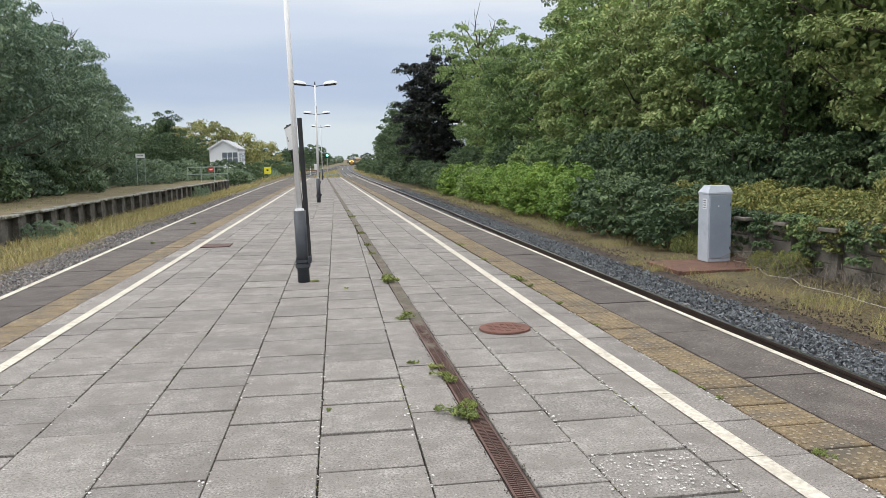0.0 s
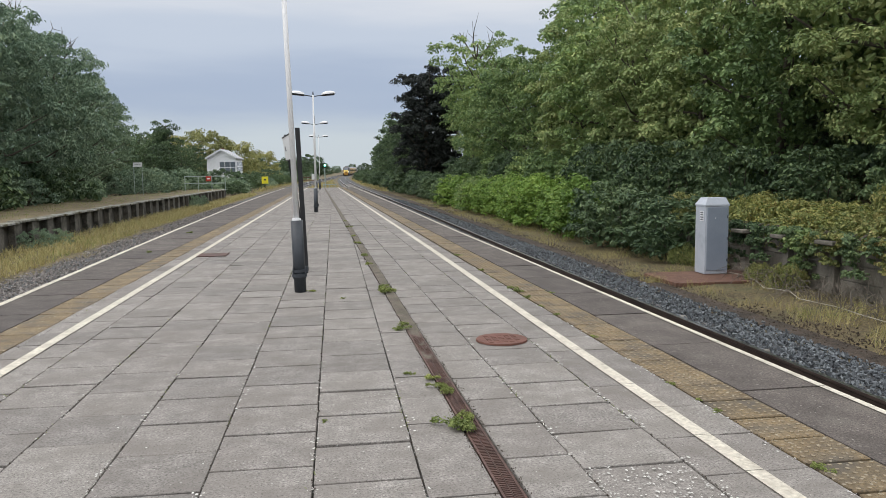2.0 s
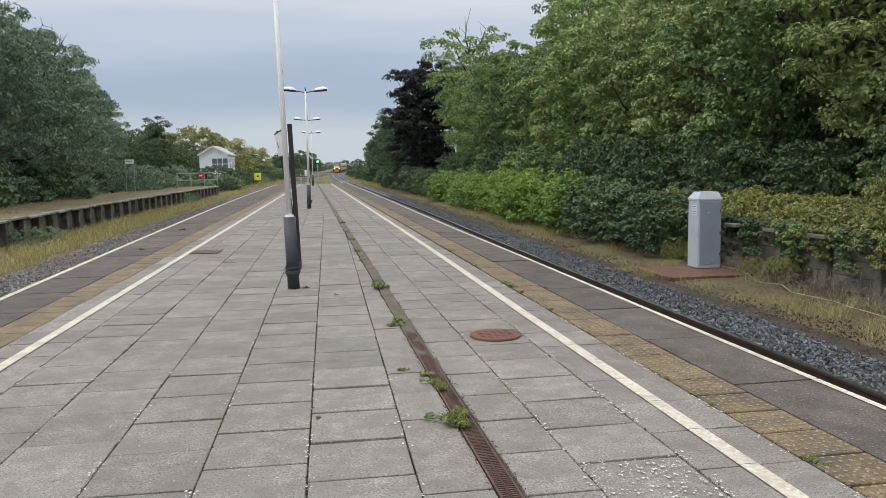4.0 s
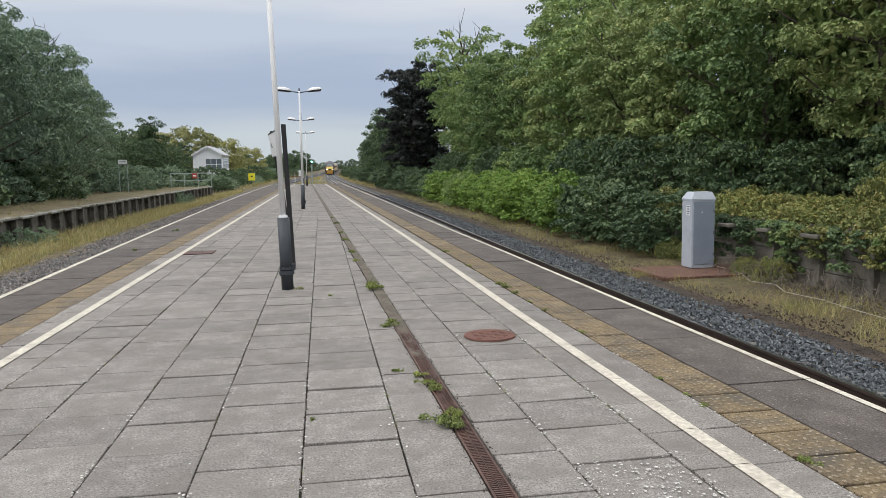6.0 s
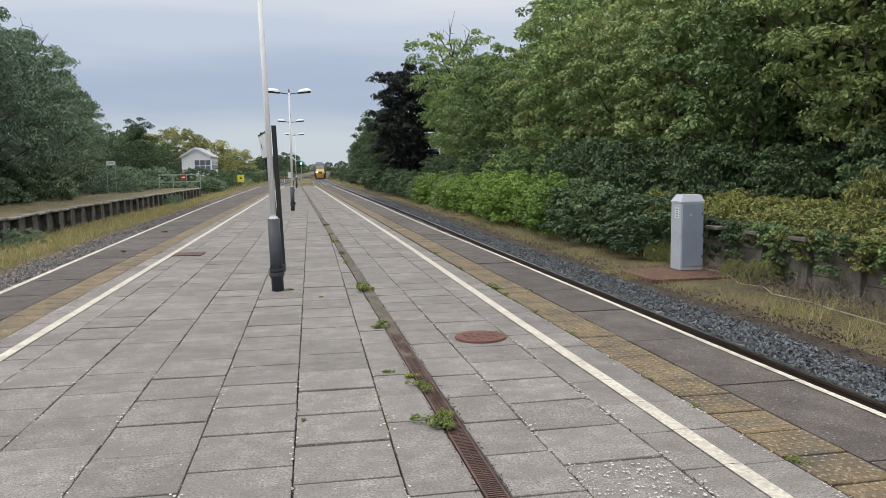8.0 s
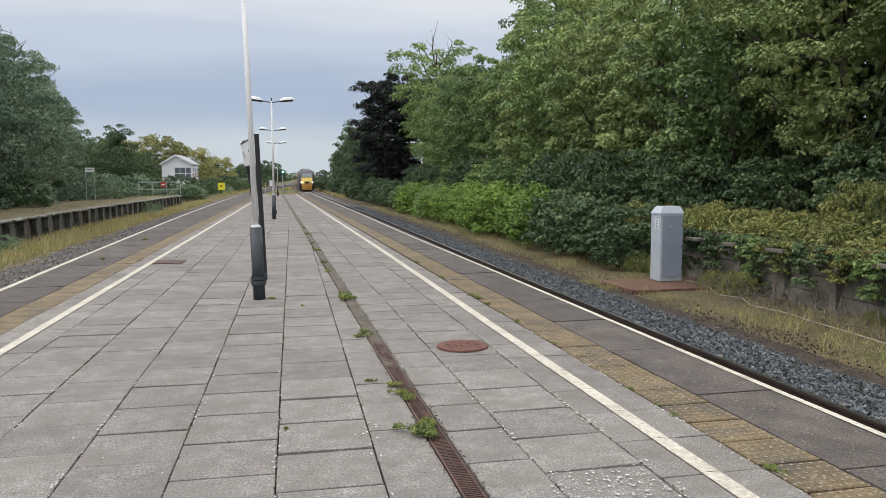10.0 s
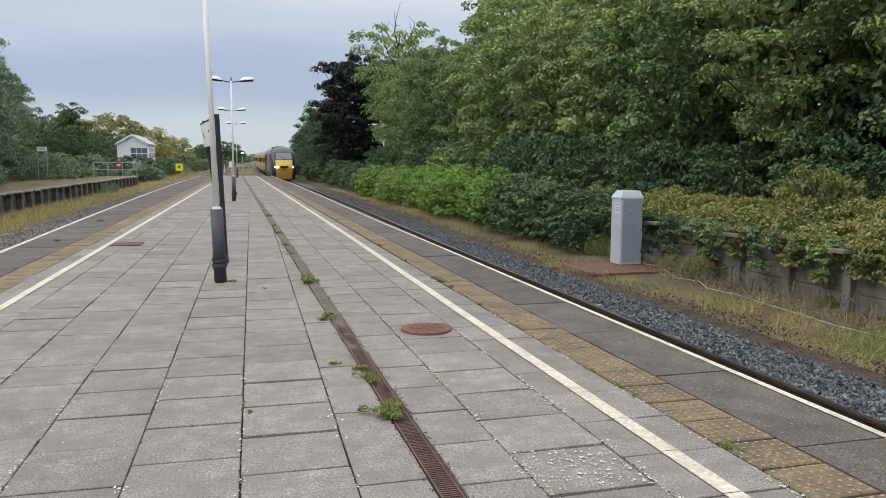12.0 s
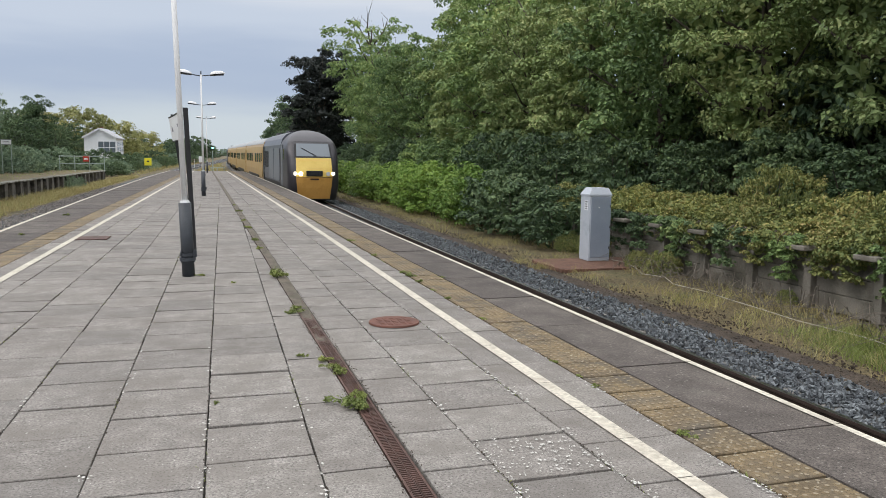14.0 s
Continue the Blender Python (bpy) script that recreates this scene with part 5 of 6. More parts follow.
def build_left_trees():
    rng = random.Random(31)
    W = [tree_meshes("grey_willow", 81 + i, 12.0, 4.4, 17000, 0.25, G_WILLOW, 0.02, aspect=0.42, droop=0.5, clump=0.085, dead=2) for i in range(2)]
    D = [tree_meshes("hawthorn", 91 + i, 8.0, 3.2, 5000, 0.26, G_DEEP, 0.04) for i in range(2)]
    P = tree_meshes("pine", 99, 9.0, 1.8, 5000, 0.26, G_DEEP, 0.2, aspect=0.35, clump=0.1)
    rows = [(-18.6, 37, 12.0, 1), (-18.2, 44, 12.0, 0), (-18.8, 51, 12.4, 1), (-19.3, 58, 12.2, 0), (-19.6, 65, 12.2, 1), (-20.2, 73, 10.5, 0), (-20.6, 81, 8.8, 1),
            (-25, 52, 14, 0), (-26, 66, 12, 1)]
    for x, y, h, k in rows:
        s = h / 12
        plant_tree("willow", W[k], pose(x, y, ground_z(x, y) - 0.1, 0, 0, rng.uniform(0, 360)), (s, s, s), "large grey-green willow tree beside the disused platform", "tree", "willows by the old platform")
    for x, y, h in ((-20.5, 90, 7.2), (-19.0, 97, 6.0), (-21, 104, 7.0), (-17.5, 108, 5.6), (-22, 116, 7.5), (-16.5, 128, 4.5), (-20, 130, 6.5)):
        s = h / 8
        plant_tree("hawthorn", rng.choice(D), pose(x, y, ground_z(x, y) - 0.1, 0, 0, rng.uniform(0, 360)), (s, s, s), "small dark green hawthorn tree by the line", "tree", "small trees by the line")
    plant_tree("pine", P, pose(-19.2, 104, -0.4), (1, 1, 1.02), "thin dark pine tree standing above the bushes", "tree")
    FB = [bush_mesh(140 + i, 9.0, 9.0, 8.0, 2200, 0.6, m_) for i, m_ in enumerate((G_DEEP, G_DEEP, G_WILLOW))]
    FY = [bush_mesh(145 + i, 8.0, 8.0, 8.0, 6000, 0.33, G_YELLOW, lumps=70) for i in range(2)]
    for x, y, s in ((-27, 150, 1.3), (-21.5, 156, 1.5), (-16.5, 162, 1.25), (-33, 158, 1.3), (-12.5, 185, 1.05), (-24, 140, 0.9)):
        plant_bush("sallow", rng.choice(FY), pose(x, y, -1.1 + grade(y, x), 0, 0, rng.uniform(0, 360)), (s, s, s), "yellowing sallow tree behind the signal box", "yellowing trees")
    far = [(-70 + i * 5.6 + rng.uniform(-1.5, 1.5), 300 + rng.uniform(-25, 40), rng.uniform(0.75, 1.15)) for i in range(12)]
    far += [(-6, 330, 1.15), (-1.5, 345, 1.35), (-10, 345, 1.0), (2.5, 350, 0.9), (34, 420, 1.0), (44, 400, 1.2), (30, 470, 0.9), (24, 520, 0.9), (15, 560, 0.8), (7, 420, 0.55), (-12, 230, 0.42), (-8, 250, 0.4), (-17, 240, 0.6), (-23, 250, 0.7)]
    for x, y, s in far:
        plant_bush("far_tree", rng.choice(FB), pose(x, y, -1.2 + grade(y, x), 0, 0, rng.uniform(0, 360)), (s, s, s), "distant round green tree along the line", "distant trees")
    B1 = [bush_mesh(110 + i, 3.2, 3.2, 2.0, 1900, 0.16, G_DEEP) for i in range(2)]
    B2 = [bush_mesh(120 + i, 3.2, 3.2, 1.7, 1900, 0.18, G_WILLOW, aspect=0.4) for i in range(2)]
    rows = []
    y = 24.0
    while y < 92:
        if 59 < y < 70:
            y += 2.8
            continue
        rows.append((old_edge(y) - 5.9 + rng.uniform(-0.6, 0.4), y, -0.1, rng.uniform(1.1, 1.8)))
        y += 3.2
    for x, y, z, s in rows + [(-12.5, 92, -1, 1.1), (-15, 98, -1, 1.9), (-11, 101, -1, 1.5), (-13.5, 106, -1, 1.3), (-16, 104, -1, 1.7), (-11.2, 108, -1, 1.35), (-12.7, 111, -1, 1.95), (-14.8, 112, -1, 1.8), (-10.8, 112, -1, 1.2), (-17, 112, -1, 2.0), (-12.5, 124, -1, 1.4),
                              (-11, 120, -1, 1.6), (-9.7, 150, -1, 1.3), (-11.5, 143, -1, 1.6), (-7.5, 165, -1, 1.3), (-10.5, 175, -1, 2), (-6.5, 195, -1, 1.5), (-9, 215, -1, 2), (-10.2, 99, -1, 1.0), (-9.8, 126, -1, 1.2), (-8.2, 134, -1, 1.1), (-9.4, 139, -1, 1.4), (-7.6, 148, -1, 1.2), (-6.8, 158, -1, 1.2), (-5.6, 176, -1, 1.3), (-4.6, 188, -1, 1.2), (-3.4, 205, -1, 1.4), (-1.5, 225, -1, 1.6)]:
        plant_bush("shrub", rng.choice(B1 + B2), pose(x, y, z + (grade(y, x) if z < -0.5 else 0) - 0.1, 0, 0, rng.uniform(0, 360)), (s, s, s), "rough green shrub beside the line", "shrubs by the line")
    for y, s in ((25.5, 0.4), (31.5, 0.55), (33.5, 0.45), (67, 0.9), (70, 0.8)):
        plant_bush("shrub", rng.choice(B2), pose(old_edge(y) + 0.25, y, -1.18, 0, 0, rng.uniform(0, 360)), (0.35 * s + 0.1, 0.55, 0.55 * s + 0.25), "weedy green shrub against the old platform face", "shrubs by the line")


def blades(name, count, fpos, material, label, seed, h0, h1, w=0.008):
    rng = np.random.RandomState(seed)
    P = fpos(rng, count)
    n = count
    hh = (h0 + (h1 - h0) * rng.rand(n) ** 1.8)[:, None]
    a = rng.rand(n) * 6.283
    side = np.stack([np.cos(a), np.sin(a), np.zeros(n)], 1) * w
    lean = rng.randn(n, 3) * 0.35
    lean[:, 2] = 1
    mid = P + lean * hh * 0.6
    tip = P + lean * np.array([1.7, 1.7, 1]) * hh
    V = np.stack([P - side, P + side, mid + side * 0.7, mid - side * 0.7, tip], 1).reshape(-1, 3)
    base = 5 * np.arange(n)[:, None]
    F = np.concatenate([base + np.array([0, 1, 2]), base + np.array([0, 2, 3]), base + np.array([3, 2, 4])])
    ob = new(name, array_mesh(name, V, F, material))
    tagged(ob, label, "grass", kind="stuff")


def build_grass():
    def right(rng, n):
        y = 5 + 66 * rng.rand(n) ** 1.5
        x = 8.1 + 2.8 * rng.rand(n) ** 0.75
        keep = ~((x > 8.3) & (x < 11.1) & (y > 16.7) & (y < 18.8))
        x = np.where(keep, x, 7.8 + 0.4 * rng.rand(n))
        clump = np.array([noise.noise(Vector((a * 0.9, b * 0.9, 2.0))) for a, b in zip(x, y)])
        z = np.where(clump > -0.02, -1.15, -1.45) + 0.0034 * y
        return np.stack([x, y, z], 1)

    def left(rng, n):
        y = 16 + 84 * rng.rand(n) ** 1.2
        e = np.array([old_edge(v) for v in y])
        t = np.array([track_l(v) for v in y]) - 2.9
        u = rng.rand(n)
        x = e - 0.2 + (t - e + 0.2) * u
        return np.stack([x, y, -1.15 + 0.0034 * np.maximum(0, y - 70)], 1)

    def old_top(rng, n):
        y = 20 + 66 * rng.rand(n)
        e = np.array([old_edge(v) for v in y])
        x = e - 0.6 - 4.6 * rng.rand(n) ** 0.6
        return np.stack([x, y, np.full(n, -0.03)], 1)

    def far_end(rng, n):
        y = 97 + 130 * rng.rand(n)
        x = -8 + 26 * rng.rand(n)
        r = np.array([track_r(v) for v in y])
        l = np.array([track_l(v) for v in y])
        bad = (np.abs(x - r) < 2.4) | (np.abs(x - l) < 2.8)
        return np.stack([np.where(bad, r + 3.0 + 4 * rng.rand(n), x), y, -1.15 + 0.0034 * y], 1)
    blades("dry_grass", 44000, right, M_GRASS, "dry straw-coloured grass beside the ballast", 5, 0.04, 0.30, 0.0045)
    def green(rng, n):
        y = 4.5 + 5.5 * rng.rand(n)
        x = 8.6 + 1.9 * rng.rand(n) ** 0.8
        return np.stack([x, y, np.full(n, -1.12)], 1)
    blades("green_grass", 9000, green, M_WEED, "fresh green grass beside the track", 15, 0.06, 0.24, 0.006)
    blades("dry_grass", 28000, left, M_GRASS, "dry straw-coloured grass before the old platform", 6, 0.08, 0.45, 0.011)
    blades("short_grass", 9000, old_top, M_WEED, "short weeds on the disused platform", 7, 0.03, 0.14, 0.008)
    blades("rough_grass", 16000, far_end, M_GRASS, "rough dry grass along the line", 8, 0.2, 0.7, 0.03)


def weed(seed, r, n, leaf):
    rng = np.random.RandomState(seed)
    cl = [(rng.randn() * r * 0.45, rng.randn() * r * 0.45, r * 0.32 * rng.uniform(0.4, 1), r * rng.uniform(0.25, 0.45), 0.7) for _ in range(9)]
    V, F = leaf_cloud(rng, cl, n, leaf, 0.5, 0.0, 0.6)
    V[:, 2] = np.maximum(V[:, 2], 0.001 + 0.004 * rng.rand(len(V)))
    tv, tf = [], []
    for i in range(8):
        c = cl[i]
        v, f = tube([(c[0] * 0.2, c[1] * 0.2, 0), (c[0] * 0.7, c[1] * 0.7, c[2]), (c[0] * 1.2, c[1] * 1.2, c[2] + r * 0.5)], [0.003, 0.002, 0.001], 4)
        k = len(tv)
        tv.extend(v)
        tf.extend([tuple(j + k for j in q) for q in f])
    return array_mesh("stalks", tv, tf, M_WEED), array_mesh("leaves", V, F, M_WEED)


def build_weeds():
    rng = random.Random(9)
    kinds = [weed(200 + i, 0.16, 420, 0.032) for i in range(3)]
    rows = [(0.89, 4.92, 0.9), (0.96, 5.02, 0.6), (0.92, 5.88, 0.5), (0.95, 5.7, 0.5), (0.90, 6.12, 0.5), (0.72, 6.32, 0.3), (0.90, 8.15, 0.6), (0.92, 8.35, 0.5), (0.94, 10.7, 0.95), (0.93, 11.0, 0.8),
            (0.94, 14.2, 0.5), (0.93, 15.6, 0.6), (0.98, 18.4, 0.7), (0.96, 20.5, 0.5), (0.95, 24.0, 0.7), (0.98, 27.0, 0.5), (2.78, 10.4, 0.6), (2.77, 10.7, 0.45), (2.75, 9.2, 0.3), (2.78, 3.80, 0.4), (2.77, 12.8, 0.4),
            (2.77, 15.2, 0.5), (-3.62, 17.5, 0.5), (-3.6, 23.0, 0.7), (0.33, 10.4, 0.3), (-0.1, 11.1, 0.4), (0.02, 5.2, 0.2), (3.2, 10.2, 0.3), (2.75, 5.6, 0.25), (2.76, 4.9, 0.28), (2.75, 5.15, 0.22), (2.77, 7.4, 0.3), (2.76, 8.6, 0.3), (2.77, 9.9, 0.4)]
    for x, y, s in rows:
        w = empty("weed", pose(x, y, -0.004, 0, 0, rng.uniform(0, 360)))
        w.scale = (s, s, s * rng.uniform(0.8, 1.2))
        for nm, me in zip(("stalks", "leaves"), rng.choice(kinds)):
            o = new(nm, me)
            o.parent = w
        tagged(w, "small green weed growing from a joint in the paving", "weed", "weeds in the paving")
    # moss and seedlings in the joints
    def joints(rg, n):
        k = rg.randint(-5, 2, n)
        s = 3 + 25 * rg.rand(n) ** 1.5
        P = [left_xy(N0 + kk * 0.6 + 0.012 * rg.randn(), ss) for kk, ss in zip(k, s)]
        P = np.array([(x, y, -0.012) for x, y in P])
        right_cols = np.array([1.47, 2.09, 2.752, 3.185])
        m = rg.rand(n) < 0.45
        P[m, 0] = right_cols[rg.randint(0, 4, m.sum())] + 0.01 * rg.randn(m.sum())
        keep = np.array([noise.noise(Vector((a * 1.5, b * 0.8, 7.0))) for a, b, _ in P]) > 0.05
        P[~keep, 2] = -0.05
        return P
    # pale lichen flecks, thickest along the joints
    rg = np.random.RandomState(77)
    V, F = [], []
    while len(F) < 3900:
        s = 2.6 + 15 * rg.rand() ** 1.6
        kind = rg.randint(0, 3)
        if kind == 0:
            x, y = left_xy(N0 + rg.randint(-5, 2) * 0.6 + 0.022 * rg.randn(), s)
        elif kind == 1:
            x, y = rg.choice((1.47, 2.09, 2.73)) + 0.025 * rg.randn(), s
        else:
            x, y = rg.uniform(-3.2, 2.73), s
        d = noise.noise(Vector((x * 1.3, y * 1.3, 3.0))) + 0.6 * noise.noise(Vector((x * 5, y * 5, 8.0)))
        if len(F) > 3640:
            x, y, d = rg.uniform(1.49, 2.07), rg.uniform(3.5, 4.06), 1.0
        if d < (-0.1 if kind < 2 else 0.5) or DRAIN_X0 - 0.01 < x < DRAIN_X1 + 0.01 or x > 2.74:
            continue
        r, a0, sq = 0.0025 + 0.009 * rg.rand() ** 2.2, rg.uniform(0, 6.3), rg.uniform(0.8, 1.7)
        k = len(V)
        for j in range(6):
            q = r * rg.uniform(0.55, 1.2)
            V.append((x + q * math.cos(a0 + j * 1.047), y + q * sq * math.sin(a0 + j * 1.047), 0.0085))
        F.append(tuple(range(k, k + 6)))
    tagged(new("lichen_flecks", array_mesh("lichen_flecks", V, F, M_LICHEN)), "pale lichen flecks scattered along the paving joints", "lichen", kind="stuff")
    blades("joint_moss", 5000, joints, M_WEED, "tiny moss and seedlings in the paving joints", 12, 0.008, 0.03, 0.004)


# ---- the train ----
def body_ring(bm, y, hw, z0, z1, r, flat=0.0):
    """A cross-section at y: half width hw, from z0 up to z1, with a rounded roof of shoulder height r."""
    pts = [(-hw * 0.93, z0), (-hw, z0 + (z1 - r - z0) * 0.35), (-hw * 0.985, z1 - r)]
    for a in np.linspace(165, 15, 9):
        c, s = math.cos(radians(a)), math.sin(radians(a))
        px = hw * 0.985 * (abs(c) ** (0.62 - flat * 0.3)) * (1 if c > 0 else -1)
        pts.append((px, z1 - r + r * abs(s) ** 0.75))
    pts += [(hw * 0.985, z1 - r), (hw, z0 + (z1 - r - z0) * 0.35), (hw * 0.93, z0)]
    return [bm.verts.new((x, y, z)) for x, z in pts]


def loft(sections, cap=True):
    bm = bmesh.new()
    rings = [body_ring(bm, *s) for s in sections]
    n = len(rings[0])
    for r0, r1 in zip(rings, rings[1:]):
        for j in range(n):
            bm.faces.new((r0[j], r0[(j + 1) % n], r1[(j + 1) % n], r1[j]))
    if cap:
        bm.faces.new(rings[0][::-1])
        bm.faces.new(rings[-1])
    bmesh.ops.recalc_face_normals(bm, faces=bm.faces)
    return bm


def bogie(parent, y):
    b = part("bogie", box((0, y, 0.62), (2.2, 3.2, 0.3), 0.04), M_BODYDK, parent, "black bogie frame")
    for dy in (-1.3, 1.3):
        for s in (-0.76, 0.76):
            part("wheel", rod((s - 0.06, y + dy, 0.47), (s + 0.06, y + dy, 0.47), 0.46, None, 24), M_RAIL, b)
    for s in (-1.05, 1.05):
        part("side_frame", box((s, y, 0.55), (0.12, 3.0, 0.32), 0.03), M_BODYDK, b)


def panel_on(pts, thick=0.02):
    """A panel through four corners, with a little thickness outwards."""
    bm = bmesh.new()
    v = [bm.verts.new(p_) for p_ in pts]
    f = bm.faces.new(v)
    f.normal_update()
    if f.normal.y > 0 and abs(f.normal.y) > 0.2:
        f.normal_flip()
        f.normal_update()
    n = f.normal.copy()
    r = bmesh.ops.extrude_face_region(bm, geom=[f])
    nv = [g for g in r["geom"] if isinstance(g, bmesh.types.BMVert)]
    bmesh.ops.translate(bm, vec=n * thick, verts=nv)
    bmesh.ops.recalc_face_normals(bm, faces=bm.faces)
    return bm


def nose_y(z):
    """How far back the nose lies at the height z."""
    table = [(0.16, 0.26), (0.9, 0.05), (1.4, 0.0), (1.7, 0.03), (2.4, 0.36), (3.2, 0.95), (3.55, 1.6), (3.8, 2.4), (3.88, 3.2)]
    for (za, ya), (zb, yb) in zip(table, table[1:]):
        if z <= zb:
            return ya + (yb - ya) * max(0, (z - za)) / (zb - za)
    return 3.2


def cab_half(z):
    hw = 1.27 if z < 0.5 else (1.33 if z < 0.9 else 1.37)
    return 1.37 * math.sqrt(max(0.02, 1 - ((z - 2.6) / 1.32) ** 2.3)) if z > 2.6 else hw


def cab_y(x, z):
    """How far back the cab's skin lies at x, z."""
    c = min(1.0, abs(x) / cab_half(z)) ** (1 / 0.55)
    s = math.sqrt(max(0.0, 1 - c * c))
    return nose_y(z) + (0.85 if z < 2.6 else 0.6) * (1 - s ** 0.5)


def power_car():
    """Front at y = 0, the length runs along +y, rail top at z = 0."""
    pc = empty("power_car")
    # the cab is lofted in level slices so that the face leans back
    bm = bmesh.new()
    rings = []
    zs = [0.16, 0.6, 0.9, 1.4, 1.7, 2.05, 2.4, 2.6, 2.75, 2.95, 3.1, 3.2, 3.3, 3.5, 3.66, 3.78, 3.86, 3.9]
    for z in zs:
        hw = 1.27 if z < 0.5 else (1.33 if z < 0.9 else 1.37)
        if z > 2.6:
            hw = 1.37 * math.sqrt(max(0.02, 1 - ((z - 2.6) / 1.32) ** 2.3))
        y0 = nose_y(z)
        ring = []
        for i in range(25):
            a = math.pi * i / 24
            c, s = -math.cos(a), math.sin(a)
            x = hw * abs(c) ** 0.55 * (1 if c > 0 else -1)
            y = y0 + (0.85 if z < 2.6 else 0.6) * (1 - abs(s) ** 0.5)
            ring.append(bm.verts.new((x, y, z)))
        ring = [bm.verts.new((-hw, 4.6, z))] + ring + [bm.verts.new((hw, 4.6, z))]
        rings.append(ring)
    for r0, r1 in zip(rings, rings[1:]):
        for j in range(len(r0) - 1):
            bm.faces.new((r0[j], r0[j + 1], r1[j + 1], r1[j]))
    bm.faces.new(rings[-1])
    bm.faces.new(rings[0][::-1])
    bmesh.ops.recalc_face_normals(bm, faces=bm.faces)
    cab = part("cab", bm, M_CABSHELL, pc, "dark streamlined cab shell", True)
    sec = [(4.58, 1.365, 0.55, 3.89, 1.25), (17.7, 1.365, 0.55, 3.89, 1.25)]
    part("body", loft(sec), M_BODY, pc, "dark grey body side")
    part("underframe", box((0, 9.5, 0.62), (2.2, 15.5, 0.5), 0.05), M_BODYDK, pc)

    def face(name, z0, z1, w0, w1, material, label, out=0.02, parent=cab, steps=4):
        bm = bmesh.new()
        rows_ = []
        for i in range(steps + 1):
            z = z0 + (z1 - z0) * i / steps
            w = w0 + (w1 - w0) * i / steps
            rows_.append([bm.verts.new((w * u, cab_y(w * u, z) - out, z)) for u in np.linspace(-1, 1, 9)])
        for r0, r1 in zip(rows_, rows_[1:]):
            for j in range(8):
                bm.faces.new((r0[j], r0[j + 1], r1[j + 1], r1[j]))
        r = bmesh.ops.extrude_face_region(bm, geom=list(bm.faces))
        bmesh.ops.translate(bm, vec=(0, 0.05, -0.0), verts=[g for g in r["geom"] if isinstance(g, bmesh.types.BMVert)])
        bmesh.ops.recalc_face_normals(bm, faces=bm.faces)
        return part(name, bm, material, parent, label)
    face("valance", 0.22, 1.36, 0.84, 0.96, M_ORANGE, "orange-yellow lower nose", 0.03)
    face("nose_panel", 1.38, 2.38, 0.95, 0.93, M_YELHI, "bright yellow nose panel", 0.03)
    face("window_surround", 2.36, 3.24, 1.0, 0.95, M_BODYDK, "", 0.02)
    ws = face("windscreen", 2.46, 3.14, 0.90, 0.85, M_SCREEN, "windscreen with a pale tint for reflected sky", 0.035)
    wp = rod((-0.6, nose_y(2.9) - 0.06, 2.9), (0.12, nose_y(2.5) - 0.06, 2.5), 0.018, None, 6)
    part("wiper", wp, M_BODYDK, ws)
    part("coupling_recess", box((0, -0.03, 1.56), (0.86, 0.05, 0.3), 0.02), M_BODYDK, cab, "black coupling cover")
    part("hatch", box((0, -0.06, 1.56), (0.5, 0.03, 0.2), 0.02), M_GLASS, cab)
    part("number_strip", box((0, -0.035, 1.27), (0.45, 0.012, 0.07)), M_BODYDK, cab)
    for x, on, r in ((-0.72, True, 0.105), (0.72, False, 0.105), (-0.99, True, 0.085), (0.99, True, 0.085)):
        yy = cab_y(x, 1.56) - 0.03
        part("headlight", rod((x, yy - 0.06, 1.55), (x, yy + 0.04, 1.55), r, None, 18), M_LAMPON if on else M_LENS, cab, "lit headlight" if on else "unlit lamp")
    for s in (-1, 1):
        part("cab_door", box((s * 1.362, 3.4, 1.95), (0.03, 0.7, 2.3), 0.01), M_BODYPAN, cab)
        part("cab_window", box((s * 1.35, 2.3, 2.55), (0.05, 0.6, 0.6), 0.02), M_GLASS, cab)
        for y, l in ((6.6, 3.4), (10.6, 3.6)):
            part("side_panel", box((s * 1.36, y, 1.95), (0.03, l, 1.9), 0.01), M_BODYPAN, pc)
        for i in range(5):
            part("grille", box((s * 1.362, 13.2 + i * 0.62, 2.2), (0.03, 0.5, 1.1), 0.01), M_BODYDK, pc)
        part("door", box((s * 1.365, 16.9, 1.9), (0.03, 0.8, 2.3), 0.01), M_BODYDK, pc)
        part("skirt_line", box((s * 1.34, 9.5, 0.8), (0.04, 15.0, 0.22), 0.01), M_BODYDK, pc)
    part("roof_exhaust", box((0, 8.6, 3.92), (1.0, 2.2, 0.14), 0.04), M_BODYDK, pc)
    part("roof_fan", rod((0, 13.8, 3.86), (0, 13.8, 3.97), 0.75, 0.7, 24), M_BODYDK, pc)
    for y in (3.4, 14.0):
        bogie(pc, y)
    tagged(pc, "dark grey diesel power car with a bright yellow nose", "locomotive")
    return pc


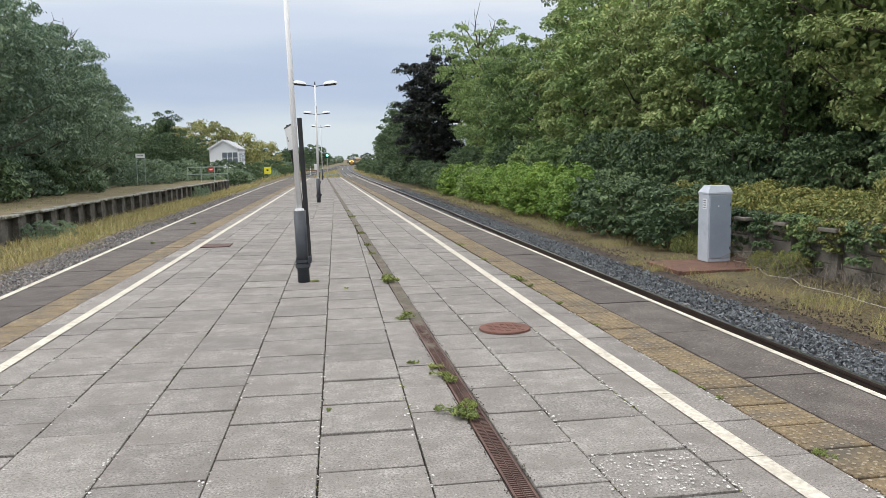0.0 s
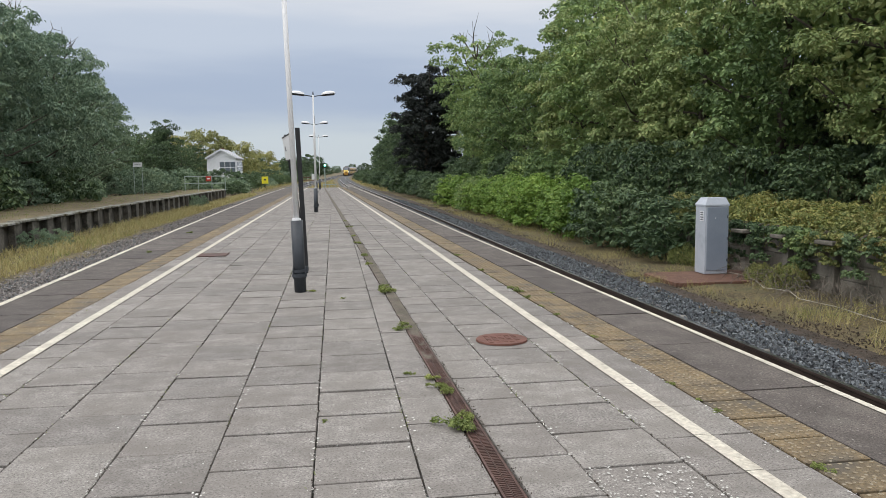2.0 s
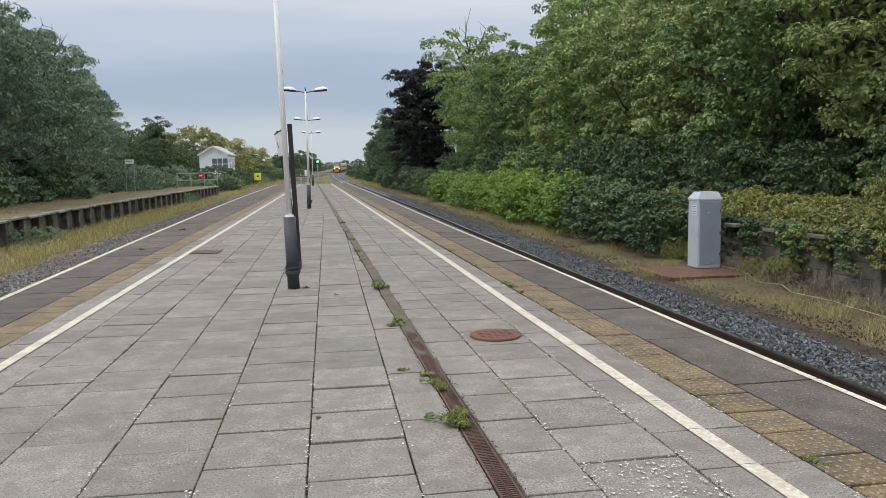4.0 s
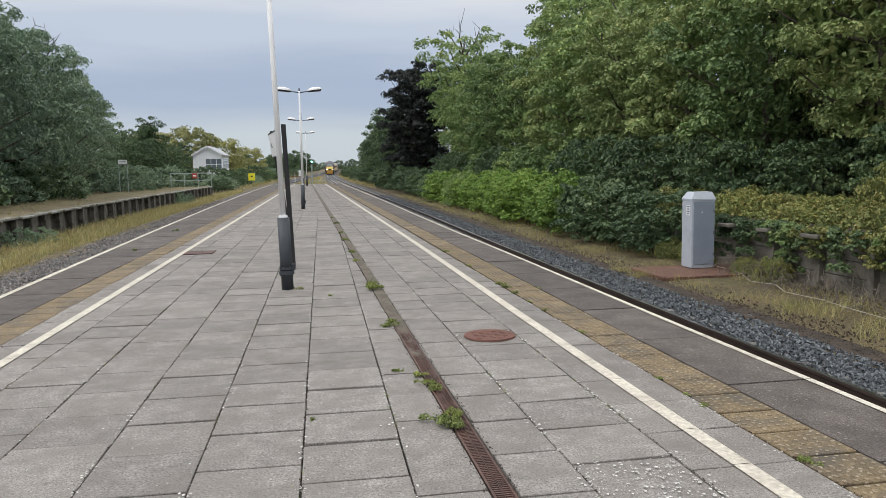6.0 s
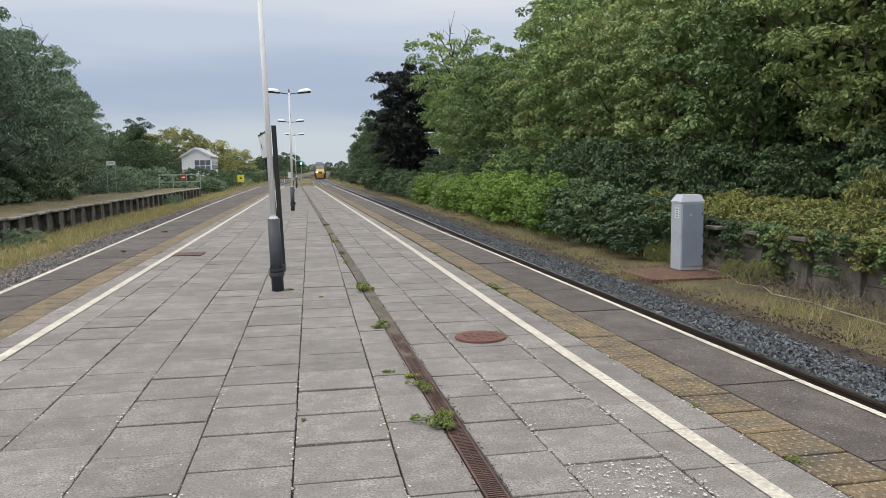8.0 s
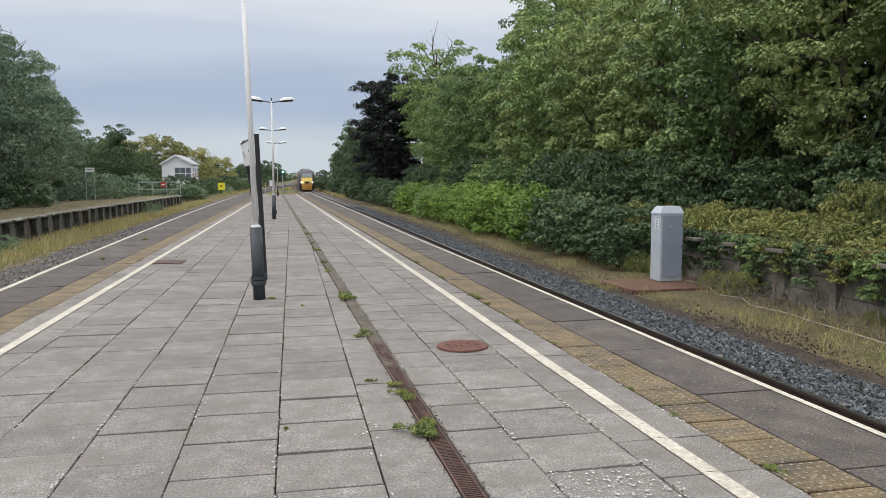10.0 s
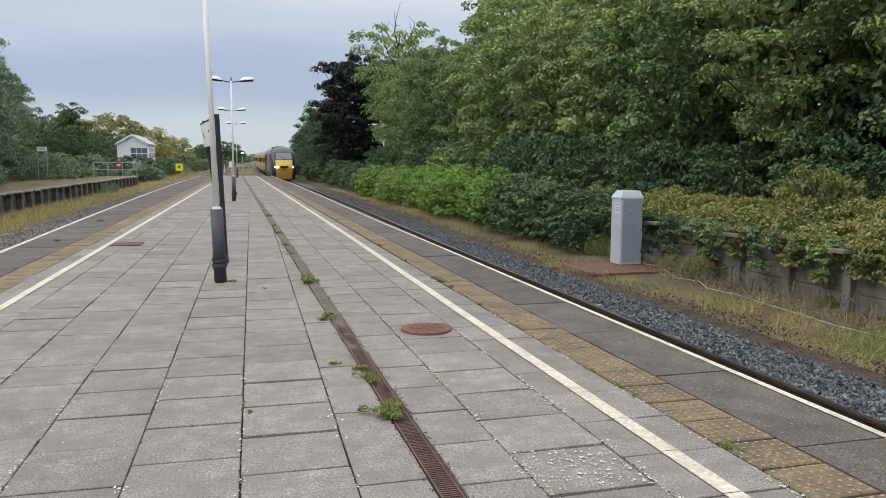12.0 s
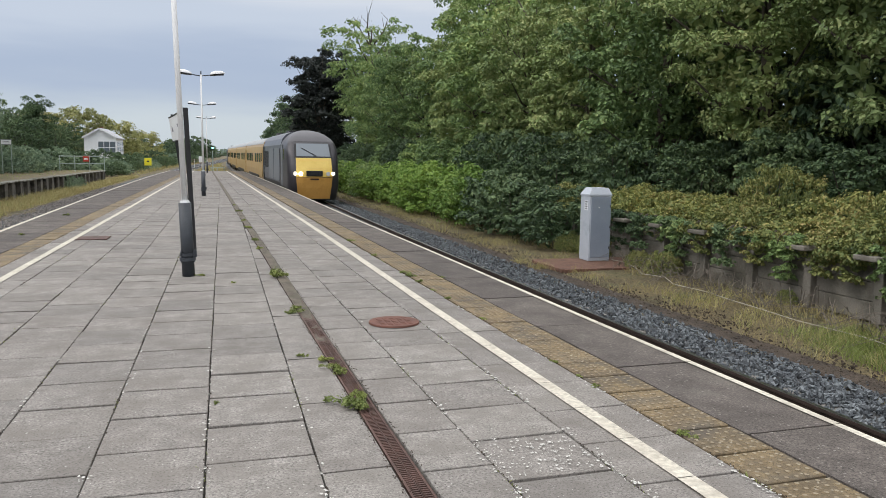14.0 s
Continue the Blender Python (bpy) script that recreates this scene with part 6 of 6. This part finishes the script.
def coach():
    c = empty("coach")
    L_ = 22.9
    sec = [(0.0, 1.36, 0.62, 3.8, 1.1), (L_, 1.36, 0.62, 3.8, 1.1)]
    part("body", loft(sec), M_YEL, c, "plain yellow coach body")
    # roof: a shell just over the body
    bm = bmesh.new()
    rings = []
    for y in (0.02, L_ - 0.02):
        rings.append([bm.verts.new((1.37 * 0.985 * (abs(math.cos(radians(a))) ** 0.62) * (1 if math.cos(radians(a)) > 0 else -1), y, 2.70 + 1.12 * abs(math.sin(radians(a))) ** 0.75 + 0.012)) for a in np.linspace(155, 25, 13)])
    for j in range(12):
        bm.faces.new((rings[0][j], rings[1][j], rings[1][j + 1], rings[0][j + 1]))
    bmesh.ops.recalc_face_normals(bm, faces=bm.faces)
    part("roof", bm, M_ROOFG, c, "pale grey coach roof")
    for s in (-1, 1):
        for i in range(8):
            if i in (3,):
                continue
            part("window", box((s * 1.355, 3.0 + i * 2.42, 2.25), (0.04, 1.5, 0.72), 0.03), M_GLASS, c, "dark coach window")
        for y in (0.75, L_ - 0.75):
            d = part("door", box((s * 1.358, y, 1.85), (0.03, 0.85, 2.1), 0.02), M_YEL, c)
            part("door_window", box((s * 1.372, y, 2.3), (0.02, 0.5, 0.6), 0.01), M_GLASS, d)
        part("skirt", box((s * 1.3, L_ / 2, 0.66), (0.05, 13.0, 0.4), 0.01), M_BODYDK, c)
    for y in (-0.25, ):
        part("gangway", box((0, y, 2.0), (1.1, 0.5, 2.3), 0.05), M_BODYDK, c)
    part("underframe", box((0, L_ / 2, 0.6), (2.0, 12.0, 0.5), 0.05), M_BODYDK, c)
    for y in (3.5, L_ - 3.5):
        bogie(c, y)
    tagged(c, "yellow railway coach with dark windows and a grey roof", "coach", "coaches of the train")
    return c


def build_train():
    """The vehicles from the front, each with the distance of its front behind the train's front, and its length."""
    train = []
    front = power_car()
    train.append((front, 0.0, 17.7, False))
    first = coach()
    train.append((first, 18.3, 22.9, False))
    for i in range(1, 4):
        train.append((copy_thing(first, pose(0, 0, 0)), 18.3 + 23.5 * i, 22.9, False))
    rear = copy_thing(front, pose(0, 0, 0))
    train.append((rear, 18.3 + 23.5 * 4, 17.7, True))
    return train


SPEED = 24.0


def vehicle_pose(t, back, length, turned):
    y0 = 40.8 + SPEED * (14.0 - t) + back
    y1 = y0 + length
    a = Vector((track_r(y0), y0, RAIL_Z + grade(y0)))
    b = Vector((track_r(y1), y1, RAIL_Z + grade(y1)))
    if turned:
        a, b = b, a
    return pose(a.x, a.y, a.z, math.degrees(math.atan2(b.z - a.z, (b - a).length)), 0, math.degrees(-math.atan2(b.x - a.x, b.y - a.y)))


def motions():
    for ob, back, length, turned in TRAIN:
        walk(ob, [(t / 2, vehicle_pose(t / 2, back, length, turned)) for t in range(0, 29)])


# ---- assemble ----
build_ground()
tagged(mesh_object("earth_shoulder", sweep([(2.0, -1.20), (2.3, -1.085), (2.75, -1.095), (3.1, -1.20)], [(track_r(y), y, grade(y)) for y in np.arange(-10, 121, 5.0)]), M_EARTH), "dark bare earth between ballast and grass", "earth", kind="structure")
sleeper = slab_mesh("sleeper", 2.5, 0.25, 0.2, M_SLEEPER, 0.02)
for v_ in sleeper.vertices:
    v_.co.z += 0.05
build_track("track_right", track_r, -12, 520, "railway track curving away, dark rails on grey ballast", sleeper)
build_track("track_left", track_l, -12, 400, "railway track with rusty rails on pale ballast", sleeper)
TRAIN = build_train()
build_left_platform()
build_old_wall()
build_cabinet()
build_signal_box()
build_lamps()
build_signs()
build_drain()
build_covers()
build_right_trees()
build_left_trees()
build_grass()
build_weeds()


def litter(rng, n):
    y = 4 + 60 * rng.rand(n) ** 1.6
    x = 7.6 + 1.15 * rng.rand(n) ** 1.3 + 0.18 * np.sin(y * 1.3) + 0.15 * rng.randn(n)
    return np.stack([x, y, -1.115 + 0.03 * rng.rand(n) + 0.0034 * y], 1)


def joint_crumbs(rng, n):
    """Crumbs of earth along both sides of the drain and in the long joints."""
    y = 2.8 + 24 * rng.rand(n) ** 1.7
    pick = rng.randint(0, 12, n)
    cols = np.array([1.47, 2.09, 2.752, 3.185])
    x = np.where(pick < 4, np.where(rng.rand(n) < 0.5, DRAIN_X0 - 0.012, DRAIN_X1 + 0.012) + 0.008 * rng.randn(n), cols[pick % 4] + 0.005 * rng.randn(n))
    slanted = pick > 6
    nn = N0 + rng.randint(-5, 2, n) * 0.6 + 0.006 * rng.randn(n)
    x = np.where(slanted, nn * CL + y * SL, x)
    return np.stack([x, y, 0.001 + 0.002 * rng.rand(n)], 1)


stones("joint_crumbs", 5000, joint_crumbs, M_EARTH, "dark crumbs of earth in the joints of the paving", 15, 0.002, 0.008)
stones("earth_clods", 9000, litter, M_EARTH, "dark earth clods and dead leaves beside the ballast", 14, 0.01, 0.03)
stones("ballast_stones", 22000, right_shoulder, M_STONE, "loose blue-grey crushed stone ballast", 3, 0.019, 0.043)
stones("pale_ballast_stones", 7000, left_shoulder, M_STONE_L, "loose pale brownish crushed stone ballast", 4, 0.03, 0.06)
build_platform()
motions()
